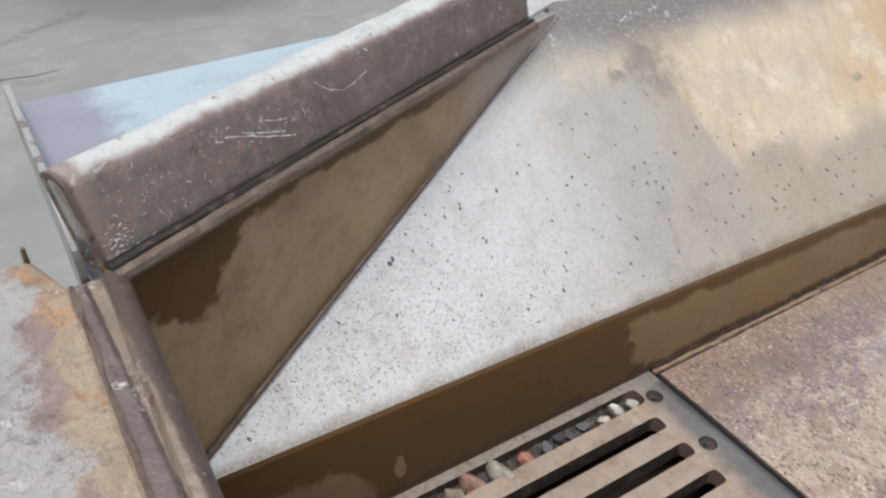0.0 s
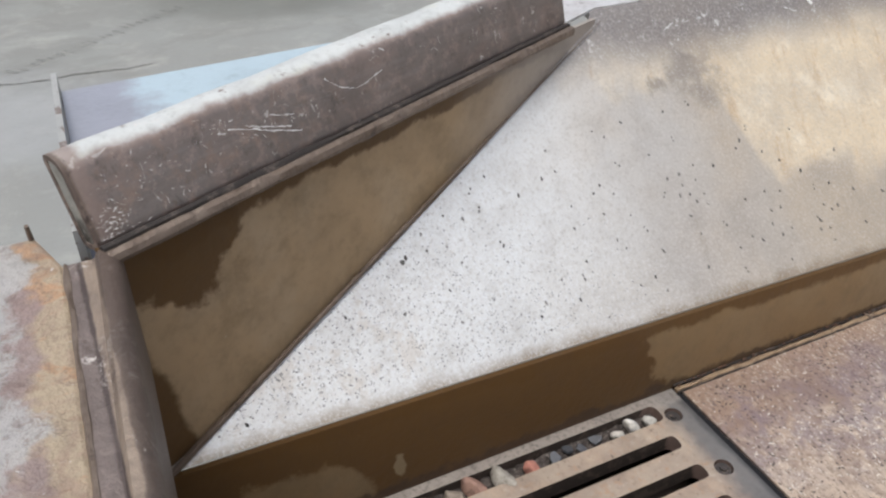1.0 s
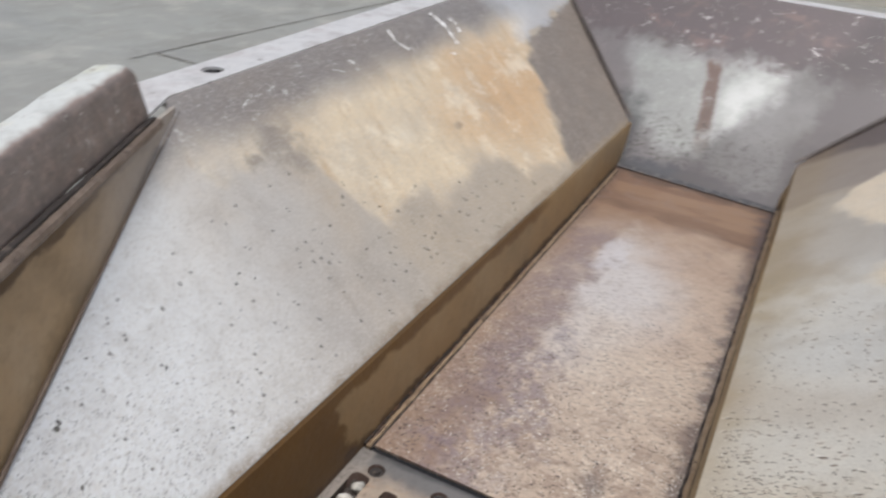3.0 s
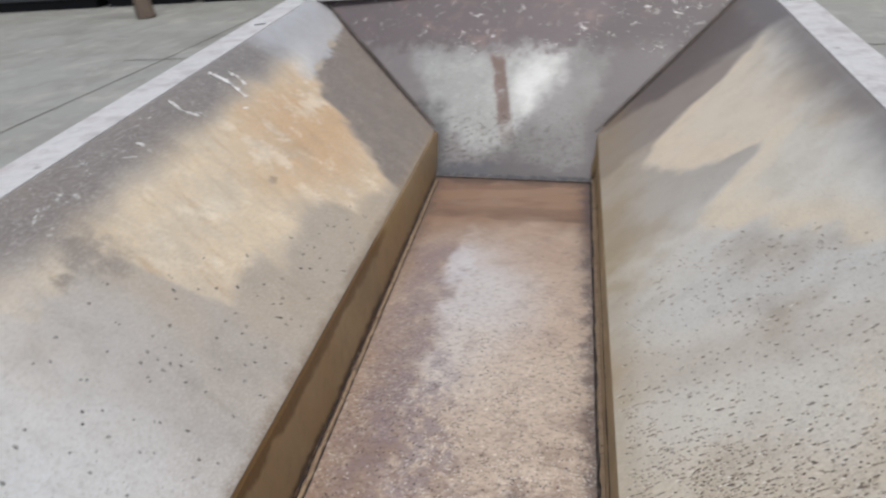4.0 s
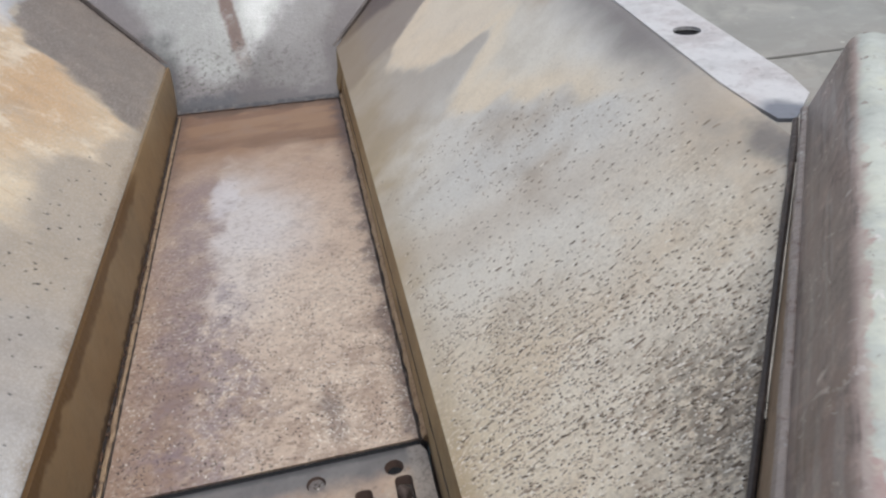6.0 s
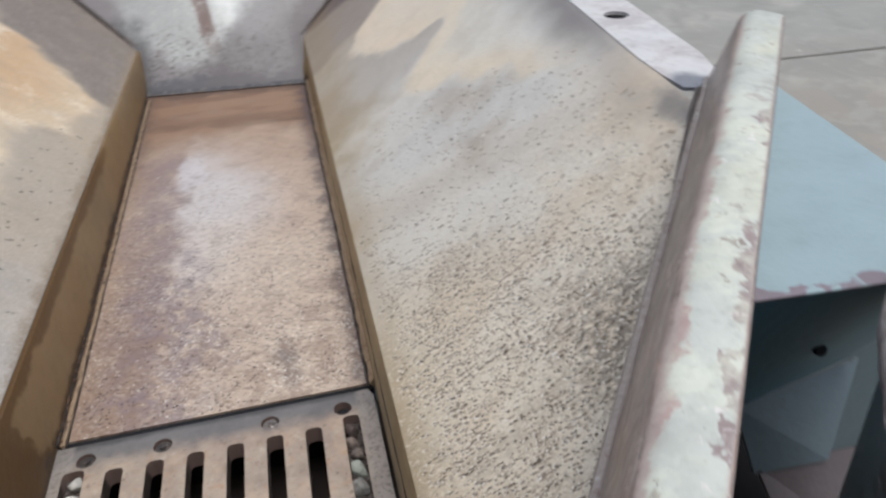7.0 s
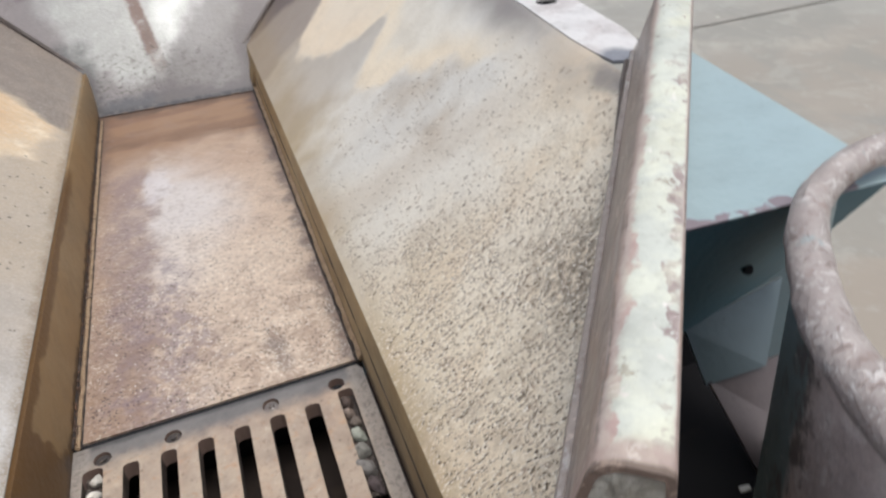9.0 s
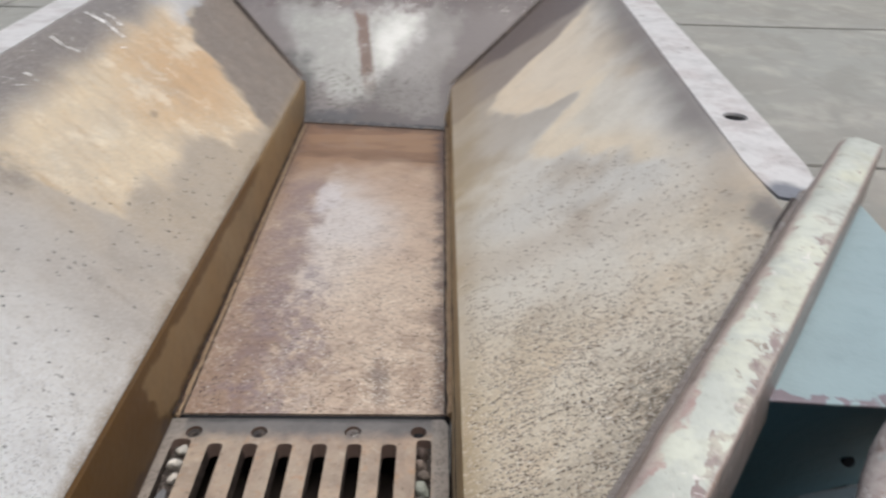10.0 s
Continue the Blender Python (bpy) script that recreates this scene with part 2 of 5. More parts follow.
m.layer(m.both(m.cut(0, -1, 0, -0.25, 0.02, 0.02), m.ramp(m.noise(30, 6, 0.7, shift=12), 0.52, 0.64)), (0.6, 0.53, 0.45), strength=0.45)
scratches(m, 16, 0.006, 0.62, (0.3, 0.24, 0.18), 0.5, 2.0, (1, 1, 0.5))
mottle(m, (0.68, 0.65, 0.6), (0.36, 0.32, 0.27))
grain(m, 260, 26, 0.16, (0.24, 0.2, 0.16), 0.00018)
PANEL_LEFT = m.done()

m = panel_steel("panel_steel_pitted_right", 4.0)
m.layer(m.ramp(m.axis(2), 0.18, 0.085), (0.56, 0.46, 0.3), strength=0.85)
foot = m.ramp(m.math("MULTIPLY_ADD", m.noise(18, 6, 0.7, shift=2), 0.04, m.axis(2)), 0.148, 0.106)
m.layer(foot, (0.41, 0.33, 0.205), strength=0.65)
# pale greenish-white bands slanting down to the foot, gloss highlight painted in
m.layer(m.ramp(m.noise(6, 4, 0.6, shift=8), 0.35, 0.55), (0.8, 0.785, 0.725), rough=0.34, strength=0.68)
band = m.math("MULTIPLY_ADD", m.axis(2), 1.0, m.math("MULTIPLY", m.axis(1), 1.05))
band = m.math("MULTIPLY_ADD", m.math("SUBTRACT", m.noise(9, 5, 0.6, shift=14), 0.5), 0.12, band)
m.layer(m.both(m.ramp(band, 0.13, 0.165), m.ramp(band, 0.225, 0.19)), (0.73, 0.71, 0.645), rough=0.38, strength=0.6)
m.layer(m.both(m.ramp(band, 0.3, 0.34), m.ramp(band, 0.42, 0.37)), (0.68, 0.675, 0.635), rough=0.4, strength=0.5)
m.layer(m.both(m.ramp(band, 0.2, 0.25), m.ramp(band, 0.31, 0.27)), (0.54, 0.46, 0.37), strength=0.4)
m.layer(m.cut(0, -1, 0, -0.02, 0.2, 0.05, 8), (0.84, 0.75, 0.59), strength=0.8)
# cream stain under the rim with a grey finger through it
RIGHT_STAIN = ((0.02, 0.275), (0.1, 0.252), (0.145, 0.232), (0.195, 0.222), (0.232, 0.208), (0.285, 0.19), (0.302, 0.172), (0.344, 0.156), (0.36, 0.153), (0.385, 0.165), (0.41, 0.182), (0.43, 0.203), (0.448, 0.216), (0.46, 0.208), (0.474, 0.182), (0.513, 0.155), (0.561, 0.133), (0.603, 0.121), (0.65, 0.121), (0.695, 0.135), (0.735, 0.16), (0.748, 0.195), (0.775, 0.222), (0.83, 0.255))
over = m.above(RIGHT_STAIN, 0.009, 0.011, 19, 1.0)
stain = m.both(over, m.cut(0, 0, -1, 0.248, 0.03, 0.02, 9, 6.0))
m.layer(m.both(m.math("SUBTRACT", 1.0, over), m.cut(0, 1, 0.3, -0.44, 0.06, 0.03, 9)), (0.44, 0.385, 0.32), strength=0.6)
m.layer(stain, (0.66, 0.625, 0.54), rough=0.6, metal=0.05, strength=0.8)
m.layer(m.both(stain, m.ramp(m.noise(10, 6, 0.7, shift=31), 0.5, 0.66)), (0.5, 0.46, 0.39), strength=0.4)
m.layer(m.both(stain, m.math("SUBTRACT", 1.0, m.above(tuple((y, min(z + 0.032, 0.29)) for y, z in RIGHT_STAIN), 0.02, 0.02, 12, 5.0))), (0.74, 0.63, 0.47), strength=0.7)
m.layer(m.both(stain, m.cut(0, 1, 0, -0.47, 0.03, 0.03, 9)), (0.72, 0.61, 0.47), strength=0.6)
m.layer(m.both(m.math("SUBTRACT", 1.0, over), m.cut(0, 1, -0.35, -0.655, 0.02, 0.03, 12, 2.0)), (0.32, 0.27, 0.235), rough=0.5, strength=0.8)
m.layer(m.cut(0, 1, 0.5, -0.955, 0.02, 0.03, 10, 2.0), (0.14, 0.115, 0.115), rough=0.5, strength=0.85)
rim_band(m, 0.0, m.cut(0, 1, 0, -0.06, 0.12, 0.03, 7), 0.268)
inside = m.ramp(m.axis(2), 0.272, 0.245)
near = m.cut(0, -1, 0.45, -0.09, 0.13, 0.05, 9)
# ochre mud washed up from the trough wall
mouthward = m.ramp(m.axis(1), 0.05, -0.25, 0.3, 1.0)
m.layer(m.both(foot, mouthward), (0.47, 0.36, 0.2), rough=0.6, strength=0.55)
m.layer(m.both(m.ramp(m.math("MULTIPLY_ADD", m.noise(22, 5, 0.65, shift=6), 0.02, m.axis(2)), 0.115, 0.097), mouthward), (0.35, 0.25, 0.12), strength=0.6)
# fine chipping down the slope, and a rough dusty grain
down = m.slope(1, 0.55, 90)
m.layer(m.both(m.ramp(m.noise(300, 3, 0.65, vec=down), 0.56, 0.62), near, inside), (0.34, 0.275, 0.2), strength=0.5)
m.layer(m.both(m.ramp(m.noise(310, 3, 0.65, vec=down, shift=3), 0.55, 0.6), near, inside), (0.9, 0.84, 0.72), strength=0.6)
m.layer(m.both(near, m.ramp(m.noise(13, 5, 0.65, shift=23), 0.42, 0.6)), (0.74, 0.6, 0.43), strength=0.4)
m.relief(m.both(m.noise(290, 4, 0.7, vec=down), near, inside), 0.00045)
m.layer(m.both(m.ramp(m.noise(330, 3, 0.7, shift=5), 0.5, 0.66), inside), (0.42, 0.37, 0.3), strength=0.3)
m.layer(m.both(m.blob((0.29, -0.21, 0.205), (0.075, 0.045, 0.045), 0.7, 0.6, 14), m.ramp(m.noise(210, 4, 0.7, vec=down, shift=7), 0.42, 0.54)), (0.17, 0.145, 0.12), strength=0.75)
m.layer(m.both(m.cut(0, -1, 0.75, -0.26, 0.05, 0.05, 12), m.ramp(m.noise(45, 5, 0.7, shift=17), 0.48, 0.62)), (0.38, 0.31, 0.23), strength=0.35)
m.layer(m.both(m.cut(1, 0, 0, -0.36, 0.02, 0.02), m.blob((0.405, -0.075, 0.275), (0.016, 0.035, 0.016), 0.4, 0.4, 30)), (0.12, 0.125, 0.14), strength=0.7)
grain(m, 260, 25, 0.15, (0.24, 0.19, 0.15), 0.0002)
PANEL_RIGHT = m.done()

m = Mat("end_panel_steel", (0.165, 0.152, 0.154), 0.42, 0.3)
m.layer(m.ramp(m.noise(9, 6, 0.65, shift=1), 0.4, 0.65), (0.2, 0.18, 0.18), strength=0.7)
# pale middle with ragged borders, the panel's sheen put into its colour
pale = m.both(m.cut(0, 0, -1, 0.186, 0.035, 0.022, 16, 2.0), m.cut(1, 0, 0.45, 0.135, 0.03, 0.022, 16, 4.0), m.cut(-1, 0, 0.3, 0.13, 0.012, 0.02, 20, 7.0), m.cut(0.2, 0, 1, -0.03, 0.016, 0.022, 20, 1.0))
m.layer(pale, (0.3, 0.306, 0.294), rough=0.4, strength=0.9)
m.layer(m.both(pale, m.ramp(m.noise(24, 6, 0.72, shift=6), 0.46, 0.64)), (0.36, 0.37, 0.35), strength=0.6)
m.layer(m.both(pale, m.ramp(m.noise(70, 6, 0.75, stretch=(1, 1, 0.3), shift=16), 0.56, 0.64)), (0.46, 0.475, 0.46), strength=0.25)
m.layer(m.both(pale, m.blob((0.065, 0, 0.12), (0.075, None, 0.055), 0.6, 0.5, 14, 3.0)), (0.56, 0.575, 0.56), strength=0.7)
# brown-purple weeping from the rim, in short upright runs
weep = m.ramp(m.math("MULTIPLY_ADD", m.math("SUBTRACT", m.noise(46, 5, 0.65, stretch=(1, 1, 0.12), shift=9), 0.5), 0.09, m.axis(2)), 0.178, 0.205)
m.layer(weep, (0.118, 0.096, 0.1), rough=0.5, strength=0.85)
m.layer(m.both(weep, m.ramp(m.noise(18, 6, 0.7, shift=2), 0.52, 0.68)), (0.24, 0.165, 0.15), strength=0.5)
# rust streak
m.layer(m.both(m.cut(1, 0.18, 0, 0.036 - 0.18, 0.005, 0.004, 40), m.cut(-1, -0.18, 0, -0.010 + 0.18, 0.005, 0.004, 40), m.cut(0, 0, -1, 0.176, 0.008, 0.008, 40), m.cut(0, 0, 1, -0.06, 0.03, 0.02, 40), m.ramp(m.noise(50, 5, 0.7, stretch=(1, 1, 0.3)), 0.25, 0.5)), (0.18, 0.118, 0.098), rough=0.7, strength=0.85)
# pocked foot, darker along the bottom, in the lower corners and at one side
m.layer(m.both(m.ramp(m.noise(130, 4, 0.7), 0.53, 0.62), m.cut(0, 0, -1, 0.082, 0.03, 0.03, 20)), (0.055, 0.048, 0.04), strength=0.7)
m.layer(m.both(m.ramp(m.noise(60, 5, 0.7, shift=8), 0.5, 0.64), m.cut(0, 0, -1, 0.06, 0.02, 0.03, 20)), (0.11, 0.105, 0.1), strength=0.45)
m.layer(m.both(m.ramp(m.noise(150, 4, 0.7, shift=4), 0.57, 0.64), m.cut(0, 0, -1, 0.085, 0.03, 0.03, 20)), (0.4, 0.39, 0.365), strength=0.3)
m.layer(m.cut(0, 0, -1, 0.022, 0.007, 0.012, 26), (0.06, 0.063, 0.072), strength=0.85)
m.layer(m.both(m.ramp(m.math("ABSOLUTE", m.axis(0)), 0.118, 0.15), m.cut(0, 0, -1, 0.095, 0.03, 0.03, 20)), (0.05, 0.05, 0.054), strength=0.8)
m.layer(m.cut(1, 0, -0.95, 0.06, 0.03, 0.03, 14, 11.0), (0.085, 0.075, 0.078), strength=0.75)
# white chips and scratches along the top
m.layer(m.both(m.ramp(m.noise(60, 6, 0.8, warp=1.2, shift=7), 0.62, 0.66), m.cut(0, 0, 1, -0.17, 0.02, 0.02)), (0.7, 0.68, 0.66), strength=0.8)
scratches(m, 24, 0.025, 0.55, (0.7, 0.68, 0.66), 0.7, 6.0, only=m.cut(0, 0, 1, -0.19, 0.02, 0.02))
grain(m, 180, 18, 0.25, (0.1, 0.09, 0.08))
END_STEEL = m.done()

m = Mat("fillet_steel", (0.06, 0.06, 0.066), 0.65, 0.0)
m.layer(m.ramp(m.noise(70, 6, 0.75), 0.48, 0.62), (0.13, 0.125, 0.125), strength=0.7)
m.layer(m.ramp(m.math("MULTIPLY_ADD", m.noise(50, 5, 0.7, shift=4), 0.008, m.axis(2)), 0.0075, 0.004), (0.17, 0.11, 0.075), strength=0.8)
FILLET = m.done()
m = Mat("floor_plate_steel", (0.605, 0.475, 0.37), 0.42, 0.38)
m.layer(m.ramp(m.noise(5, 6, 0.65, warp=0.5), 0.4, 0.62), (0.44, 0.305, 0.22), strength=0.6)
m.layer(m.blob((-0.03, 0.42, 0), (0.085, 0.2, None), 0.5, 0.4, 9, 2.0), (0.7, 0.665, 0.64), rough=0.4, strength=0.85)
m.layer(m.blob((0.04, 0.16, 0), (0.1, 0.2, None), 0.5, 0.4, 9, 4.0), (0.69, 0.57, 0.45), rough=0.42, strength=0.7)
# brown margin, a purple band beside it with a ragged edge, a pale bluish patch beyond
margin = m.cut(-1, 0.03, 0, -0.07, 0.011, 0.022, 15, 3.0)
m.layer(margin, (0.38, 0.258, 0.18), rough=0.5, strength=0.62)
m.layer(m.both(margin, m.cut(1, 0, 0, 0.125, 0.02, 0.02, 16, 6.0), m.cut(0, -1, 0, 0.62, 0.04, 0.05, 12), m.ramp(m.noise(26, 6, 0.7, shift=13), 0.34, 0.58)), (0.225, 0.172, 0.2), rough=0.45, strength=0.54)
m.layer(m.both(m.blob((-0.05, 0.12, 0), (0.045, 0.13, None), 0.5, 0.9, 24, 3.0), m.ramp(m.noise(60, 5, 0.7, shift=4), 0.36, 0.54)), (0.25, 0.198, 0.228), strength=0.66)
m.layer(m.blob((-0.048, 0.53, 0), (0.022, 0.055, None), 0.35, 0.5, 30, 1.0), (0.73, 0.7, 0.695), rough=0.36, strength=0.75)
m.layer(m.cut(0.1, 1, 0, -0.64, 0.085, 0.06, 11, 5.0), (0.29, 0.175, 0.105), rough=0.6, strength=0.82)
m.layer(m.both(m.cut(0.1, 1, 0, -0.66, 0.05, 0.06, 9, 5.0), m.ramp(m.noise(14, 6, 0.6, stretch=(0.25, 1, 1), shift=2), 0.48, 0.62)), (0.2, 0.12, 0.085), strength=0.6)
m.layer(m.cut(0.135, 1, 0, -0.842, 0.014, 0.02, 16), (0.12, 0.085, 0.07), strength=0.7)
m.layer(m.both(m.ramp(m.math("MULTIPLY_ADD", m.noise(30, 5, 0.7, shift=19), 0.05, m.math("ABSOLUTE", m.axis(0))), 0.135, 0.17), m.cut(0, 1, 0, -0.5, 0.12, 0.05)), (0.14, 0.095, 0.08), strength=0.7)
m.layer(m.blob((0.067, 0.07, 0), (0.011, 0.02, None), 0.7, 0.5, 40, 4.0), (0.15, 0.115, 0.11), strength=0.75)
m.layer(m.blob((0.073, 0.034, 0), (0.009, 0.016, None), 0.7, 0.5, 40, 6.0), (0.18, 0.135, 0.125), strength=0.6)
m.layer(m.both(m.cut(0.15, 1, 0, -0.69, 0.004, 0.02, 8, 4.0), m.cut(-0.15, -1, 0, 0.708, 0.01, 0.02, 8, 4.0)), (0.13, 0.085, 0.06), strength=0.3)
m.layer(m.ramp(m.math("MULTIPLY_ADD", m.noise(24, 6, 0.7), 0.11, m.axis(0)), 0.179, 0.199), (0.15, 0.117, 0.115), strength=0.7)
near = m.cut(0, -1, 0, 0.5, 0.3, 0.05, 8)
patch = m.ramp(m.noise(13, 5, 0.65, shift=8), 0.35, 0.62)
for k, a in enumerate((25, 115, 70)):
    m.layer(m.both(m.ramp(m.noise(230, 4, 0.7, stretch=(0.75, 1, 1), turn=(0, 0, a), shift=k), 0.565, 0.62), near, patch), (0.85, 0.78, 0.66), strength=0.5)
    m.layer(m.both(m.ramp(m.noise(210, 4, 0.7, stretch=(0.5, 1, 1), turn=(0, 0, a + 40), shift=k + 5), 0.57, 0.63), near), (0.16, 0.105, 0.075), strength=0.5)
m.layer(m.both(m.cut(0, -1, 0, 0.2, 0.15, 0.06, 9, 3.0), m.ramp(m.noise(34, 6, 0.75, shift=15), 0.46, 0.58)), (0.31, 0.21, 0.155), strength=0.5)
f = m.noise(200, 4, 0.72)
m.relief(f, 0.00035)
m.layer(m.ramp(m.noise(28, 6, 0.7, shift=14), 0.5, 0.68), (0.3, 0.22, 0.18), strength=0.4)
FLOOR_STEEL = m.done()


def mud_steel(name, base=(0.245, 0.165, 0.085)):
    m = Mat(name, base, 0.58, 0.0, 0.25)
    m.layer(m.ramp(m.noise(9, 5, 0.6), 0.4, 0.7), tuple(c * k for c, k in zip(base, (1.08, 1.2, 1.4))), strength=0.65)
    m.layer(m.ramp(m.noise(30, 6, 0.7, shift=1), 0.45, 0.7), (0.17, 0.12, 0.065), strength=0.4)
    m.layer(m.ramp(m.noise(5, 5, 0.6, shift=3), 0.5, 0.7), (0.15, 0.115, 0.07), strength=0.5)
    return m


def wet(m, mask):
    m.layer(mask, (0.108, 0.058, 0.02), rough=0.4, strength=0.95)


m = mud_steel("wing_mud", (0.415, 0.295, 0.172))
scratches(m, 30, 0.01, 0.66, (0.42, 0.36, 0.26), 0.7, 4.0)
wet(m, m.blob((0, -0.42, 0.275), (None, 0.046, 0.055), 0.06, 0.25, 22))
wet(m, m.cut(0, -1, -0.12, -0.424, 0.003, 0.007, 16, 2.0))
wet(m, m.cut(0, 0, 1, -0.264, 0.003, 0.012, 15, 4.0))
m.layer(m.ramp(m.noise(42, 6, 0.8, shift=2), 0.7, 0.74), (0.5, 0.44, 0.33), strength=0.8)
m.layer(m.cut(0, 1, 0, 0.11, 0.09, 0.03), (0.42, 0.375, 0.33), rough=0.5, strength=0.85)
grain(m, 140, 30, 0.15)
WING_MUD = m.done()
m = mud_steel("wing_rust_brown", (0.31, 0.22, 0.145))
m.layer(m.ramp(m.noise(60, 6, 0.75, shift=5), 0.55, 0.65), (0.08, 0.06, 0.05), strength=0.6)
grain(m, 140, 30, 0.2)
WING_DARK = m.done()
m = mud_steel("trough_wall_mud")
tan = m.blob((0, -0.382, 0.006), (None, 0.074, 0.055), 0.06, 0.2, 26, 3.0)
wet(m, m.both(m.cut(0, -1, -0.5, -0.015, 0.003, 0.02, 20), m.math("SUBTRACT", 1.0, tan)))
wet(m, m.both(m.cut(0, 0.0241, 1, -0.0735, 0.003, 0.008, 24, 5.0), m.cut(0, -1, 0, 0.5, 0.05, 0.05)))
m.layer(m.blob((0, -0.2875, 0.031), (None, 0.005, 0.012), 0.2, 0.5, 90), (0.3, 0.24, 0.15), strength=0.75)
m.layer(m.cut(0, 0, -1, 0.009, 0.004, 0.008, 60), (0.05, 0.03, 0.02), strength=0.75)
grain(m, 140, 30, 0.15)
WALL_MUD = m.done()
m = mud_steel("trough_wall_tan", (0.36, 0.258, 0.13))
m.layer(m.ramp(m.noise(24, 6, 0.7, stretch=(1, 0.25, 1), shift=4), 0.5, 0.62), (0.24, 0.165, 0.085), strength=0.6)
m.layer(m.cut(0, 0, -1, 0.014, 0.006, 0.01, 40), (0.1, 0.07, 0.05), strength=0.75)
m.layer(m.cut(0, -1, 0, -0.25, 0.08, 0.06, 10), (0.2, 0.14, 0.08), strength=0.6)
grain(m, 140, 30, 0.15)
WALL_TAN = m.done()

def rail_paint(name, base, second, top, end, streaks, edge=None):
    m = Mat(name, base, 0.42, 0.25)
    m.layer(m.ramp(m.noise(18, 6, 0.65), 0.45, 0.7), second, rough=0.55, strength=0.7)
    up = m.t.nodes.new("ShaderNodeNewGeometry").outputs["Normal"]
    n = m.t.nodes.new("ShaderNodeSeparateXYZ")
    m.t.links.new(up, n.inputs[0])
    level = m.math("MULTIPLY_ADD", m.noise(30, 7, 0.72), 0.7, n.outputs[2])
    m.layer(m.ramp(level, 0.75, 1.2), tuple(c * 1.5 for c in second), rough=0.5, metal=0.1, strength=0.75)
    worn = m.ramp(level, 1.0, 1.3)
    m.layer(worn, top, rough=0.6, metal=0.0, strength=0.95)
    m.layer(m.both(worn, m.ramp(m.noise(12, 5, 0.6, shift=5), 0.5, 0.65)), (0.6, 0.6, 0.46), strength=0.6)
    m.layer(m.both(worn, m.ramp(m.noise(70, 6, 0.72, shift=3), 0.61, 0.65)), (0.2, 0.145, 0.125), rough=0.7, strength=0.9)
    m.layer(m.both(worn, m.ramp(m.noise(26, 7, 0.78, shift=11), 0.63, 0.66)), (0.3, 0.24, 0.215), rough=0.7)
    m.layer(m.both(worn, m.ramp(m.noise(160, 4, 0.7, shift=5), 0.55, 0.7)), (0.4, 0.42, 0.38), strength=0.5)
    if edge is not None:  # mauve chips along both edges of the top, where the paint has come off
        a, b, inner, outer = edge
        nearer = m.cut(0, -1, 0, -0.2, 0.05, 0.04)
        m.layer(m.both(worn, nearer, m.cut(a, b, 0, -outer, 0.001, 0.009, 55, 3.0), m.ramp(m.noise(30, 4, 0.65, shift=2), 0.46, 0.5)), (0.27, 0.21, 0.205), rough=0.7, strength=0.95)
        m.layer(m.both(worn, nearer, m.cut(-a, -b, 0, inner, 0.001, 0.006, 60, 8.0)), (0.42, 0.29, 0.265), rough=0.6, strength=0.9)
        m.layer(m.both(worn, nearer, m.ramp(m.noise(34, 5, 0.7, shift=21), 0.42, 0.6)), (0.66, 0.68, 0.56), strength=0.5)
    # reddish mottling and fine bright scratches, thickest towards the near end
    face = m.ramp(level, 1.1, 1.0)
    drag = m.along(end[0], end[1], 0.07)
    m.layer(m.both(m.ramp(m.noise(160, 4, 0.65, vec=drag), 0.5, 0.62), face), tuple(0.6 * c + 0.2 for c in base), strength=0.7 * streaks)
    m.layer(m.both(m.ramp(m.noise(190, 4, 0.65, vec=drag, shift=4), 0.52, 0.64), face), tuple(c * 0.55 for c in base), strength=0.65 * streaks)
    low = m.cut(0, -1, 0, -0.28, 0.12, 0.05, 12)
    m.layer(m.both(m.ramp(m.noise(90, 7, 0.78, shift=1), 0.5, 0.62), face), tuple(c * 1.6 for c in second), strength=0.4)
    m.layer(m.both(m.ramp(m.noise(70, 7, 0.78, shift=6), 0.54, 0.66), face), tuple(c * 0.5 for c in base), strength=0.6)
    m.layer(m.both(m.ramp(m.noise(60, 7, 0.8, warp=1.5, shift=14), 0.6, 0.66), face, low), (0.5, 0.42, 0.38), strength=0.6)
    m.layer(m.both(m.ramp(m.noise(45, 6, 0.75, shift=18), 0.5, 0.62), face, low), (0.33, 0.21, 0.145), strength=0.3)
    scratches(m, 34, 0.016, 0.55, (0.66, 0.62, 0.58), 0.75, 1.0, (1, 1, 0.6))
    scratches(m, 22, 0.007, 0.58, (0.7, 0.67, 0.64), 0.8, 5.0)
    m.layer(m.both(m.ramp(m.noise(95, 6, 0.82, warp=1.5, shift=9), 0.64, 0.68), m.cut(0, -1, 0, -0.36, 0.06, 0.05)), (0.72, 0.68, 0.65), rough=0.35, strength=0.8)
    # worn bare towards its near end, dirty on the cut end itself
    ex, ey_, ed = end
    m.layer(m.cut(-ex, -ey_, 0, ed + 0.013, 0.004, 0.006, 40), tuple(c * 1.1 for c in second), rough=0.6, strength=0.85)
    m.layer(m.both(m.cut(-ex, -ey_, 0, ed + 0.013, 0.004, 0.006, 40), m.ramp(m.noise(80, 6, 0.75, shift=4), 0.56, 0.64)), (0.6, 0.55, 0.5), strength=0.6)
    m.layer(m.cut(-ex, -ey_, 0, ed + 0.003, 0.0015, 0.001, 60), (0.13, 0.095, 0.075), rough=0.7, strength=0.92)
    m.layer(m.both(m.cut(-ex, -ey_, 0, ed + 0.004, 0.0015, 0.001, 60), m.ramp(m.noise(70, 6, 0.78, shift=2), 0.52, 0.6)), (0.34, 0.26, 0.21), strength=0.75)
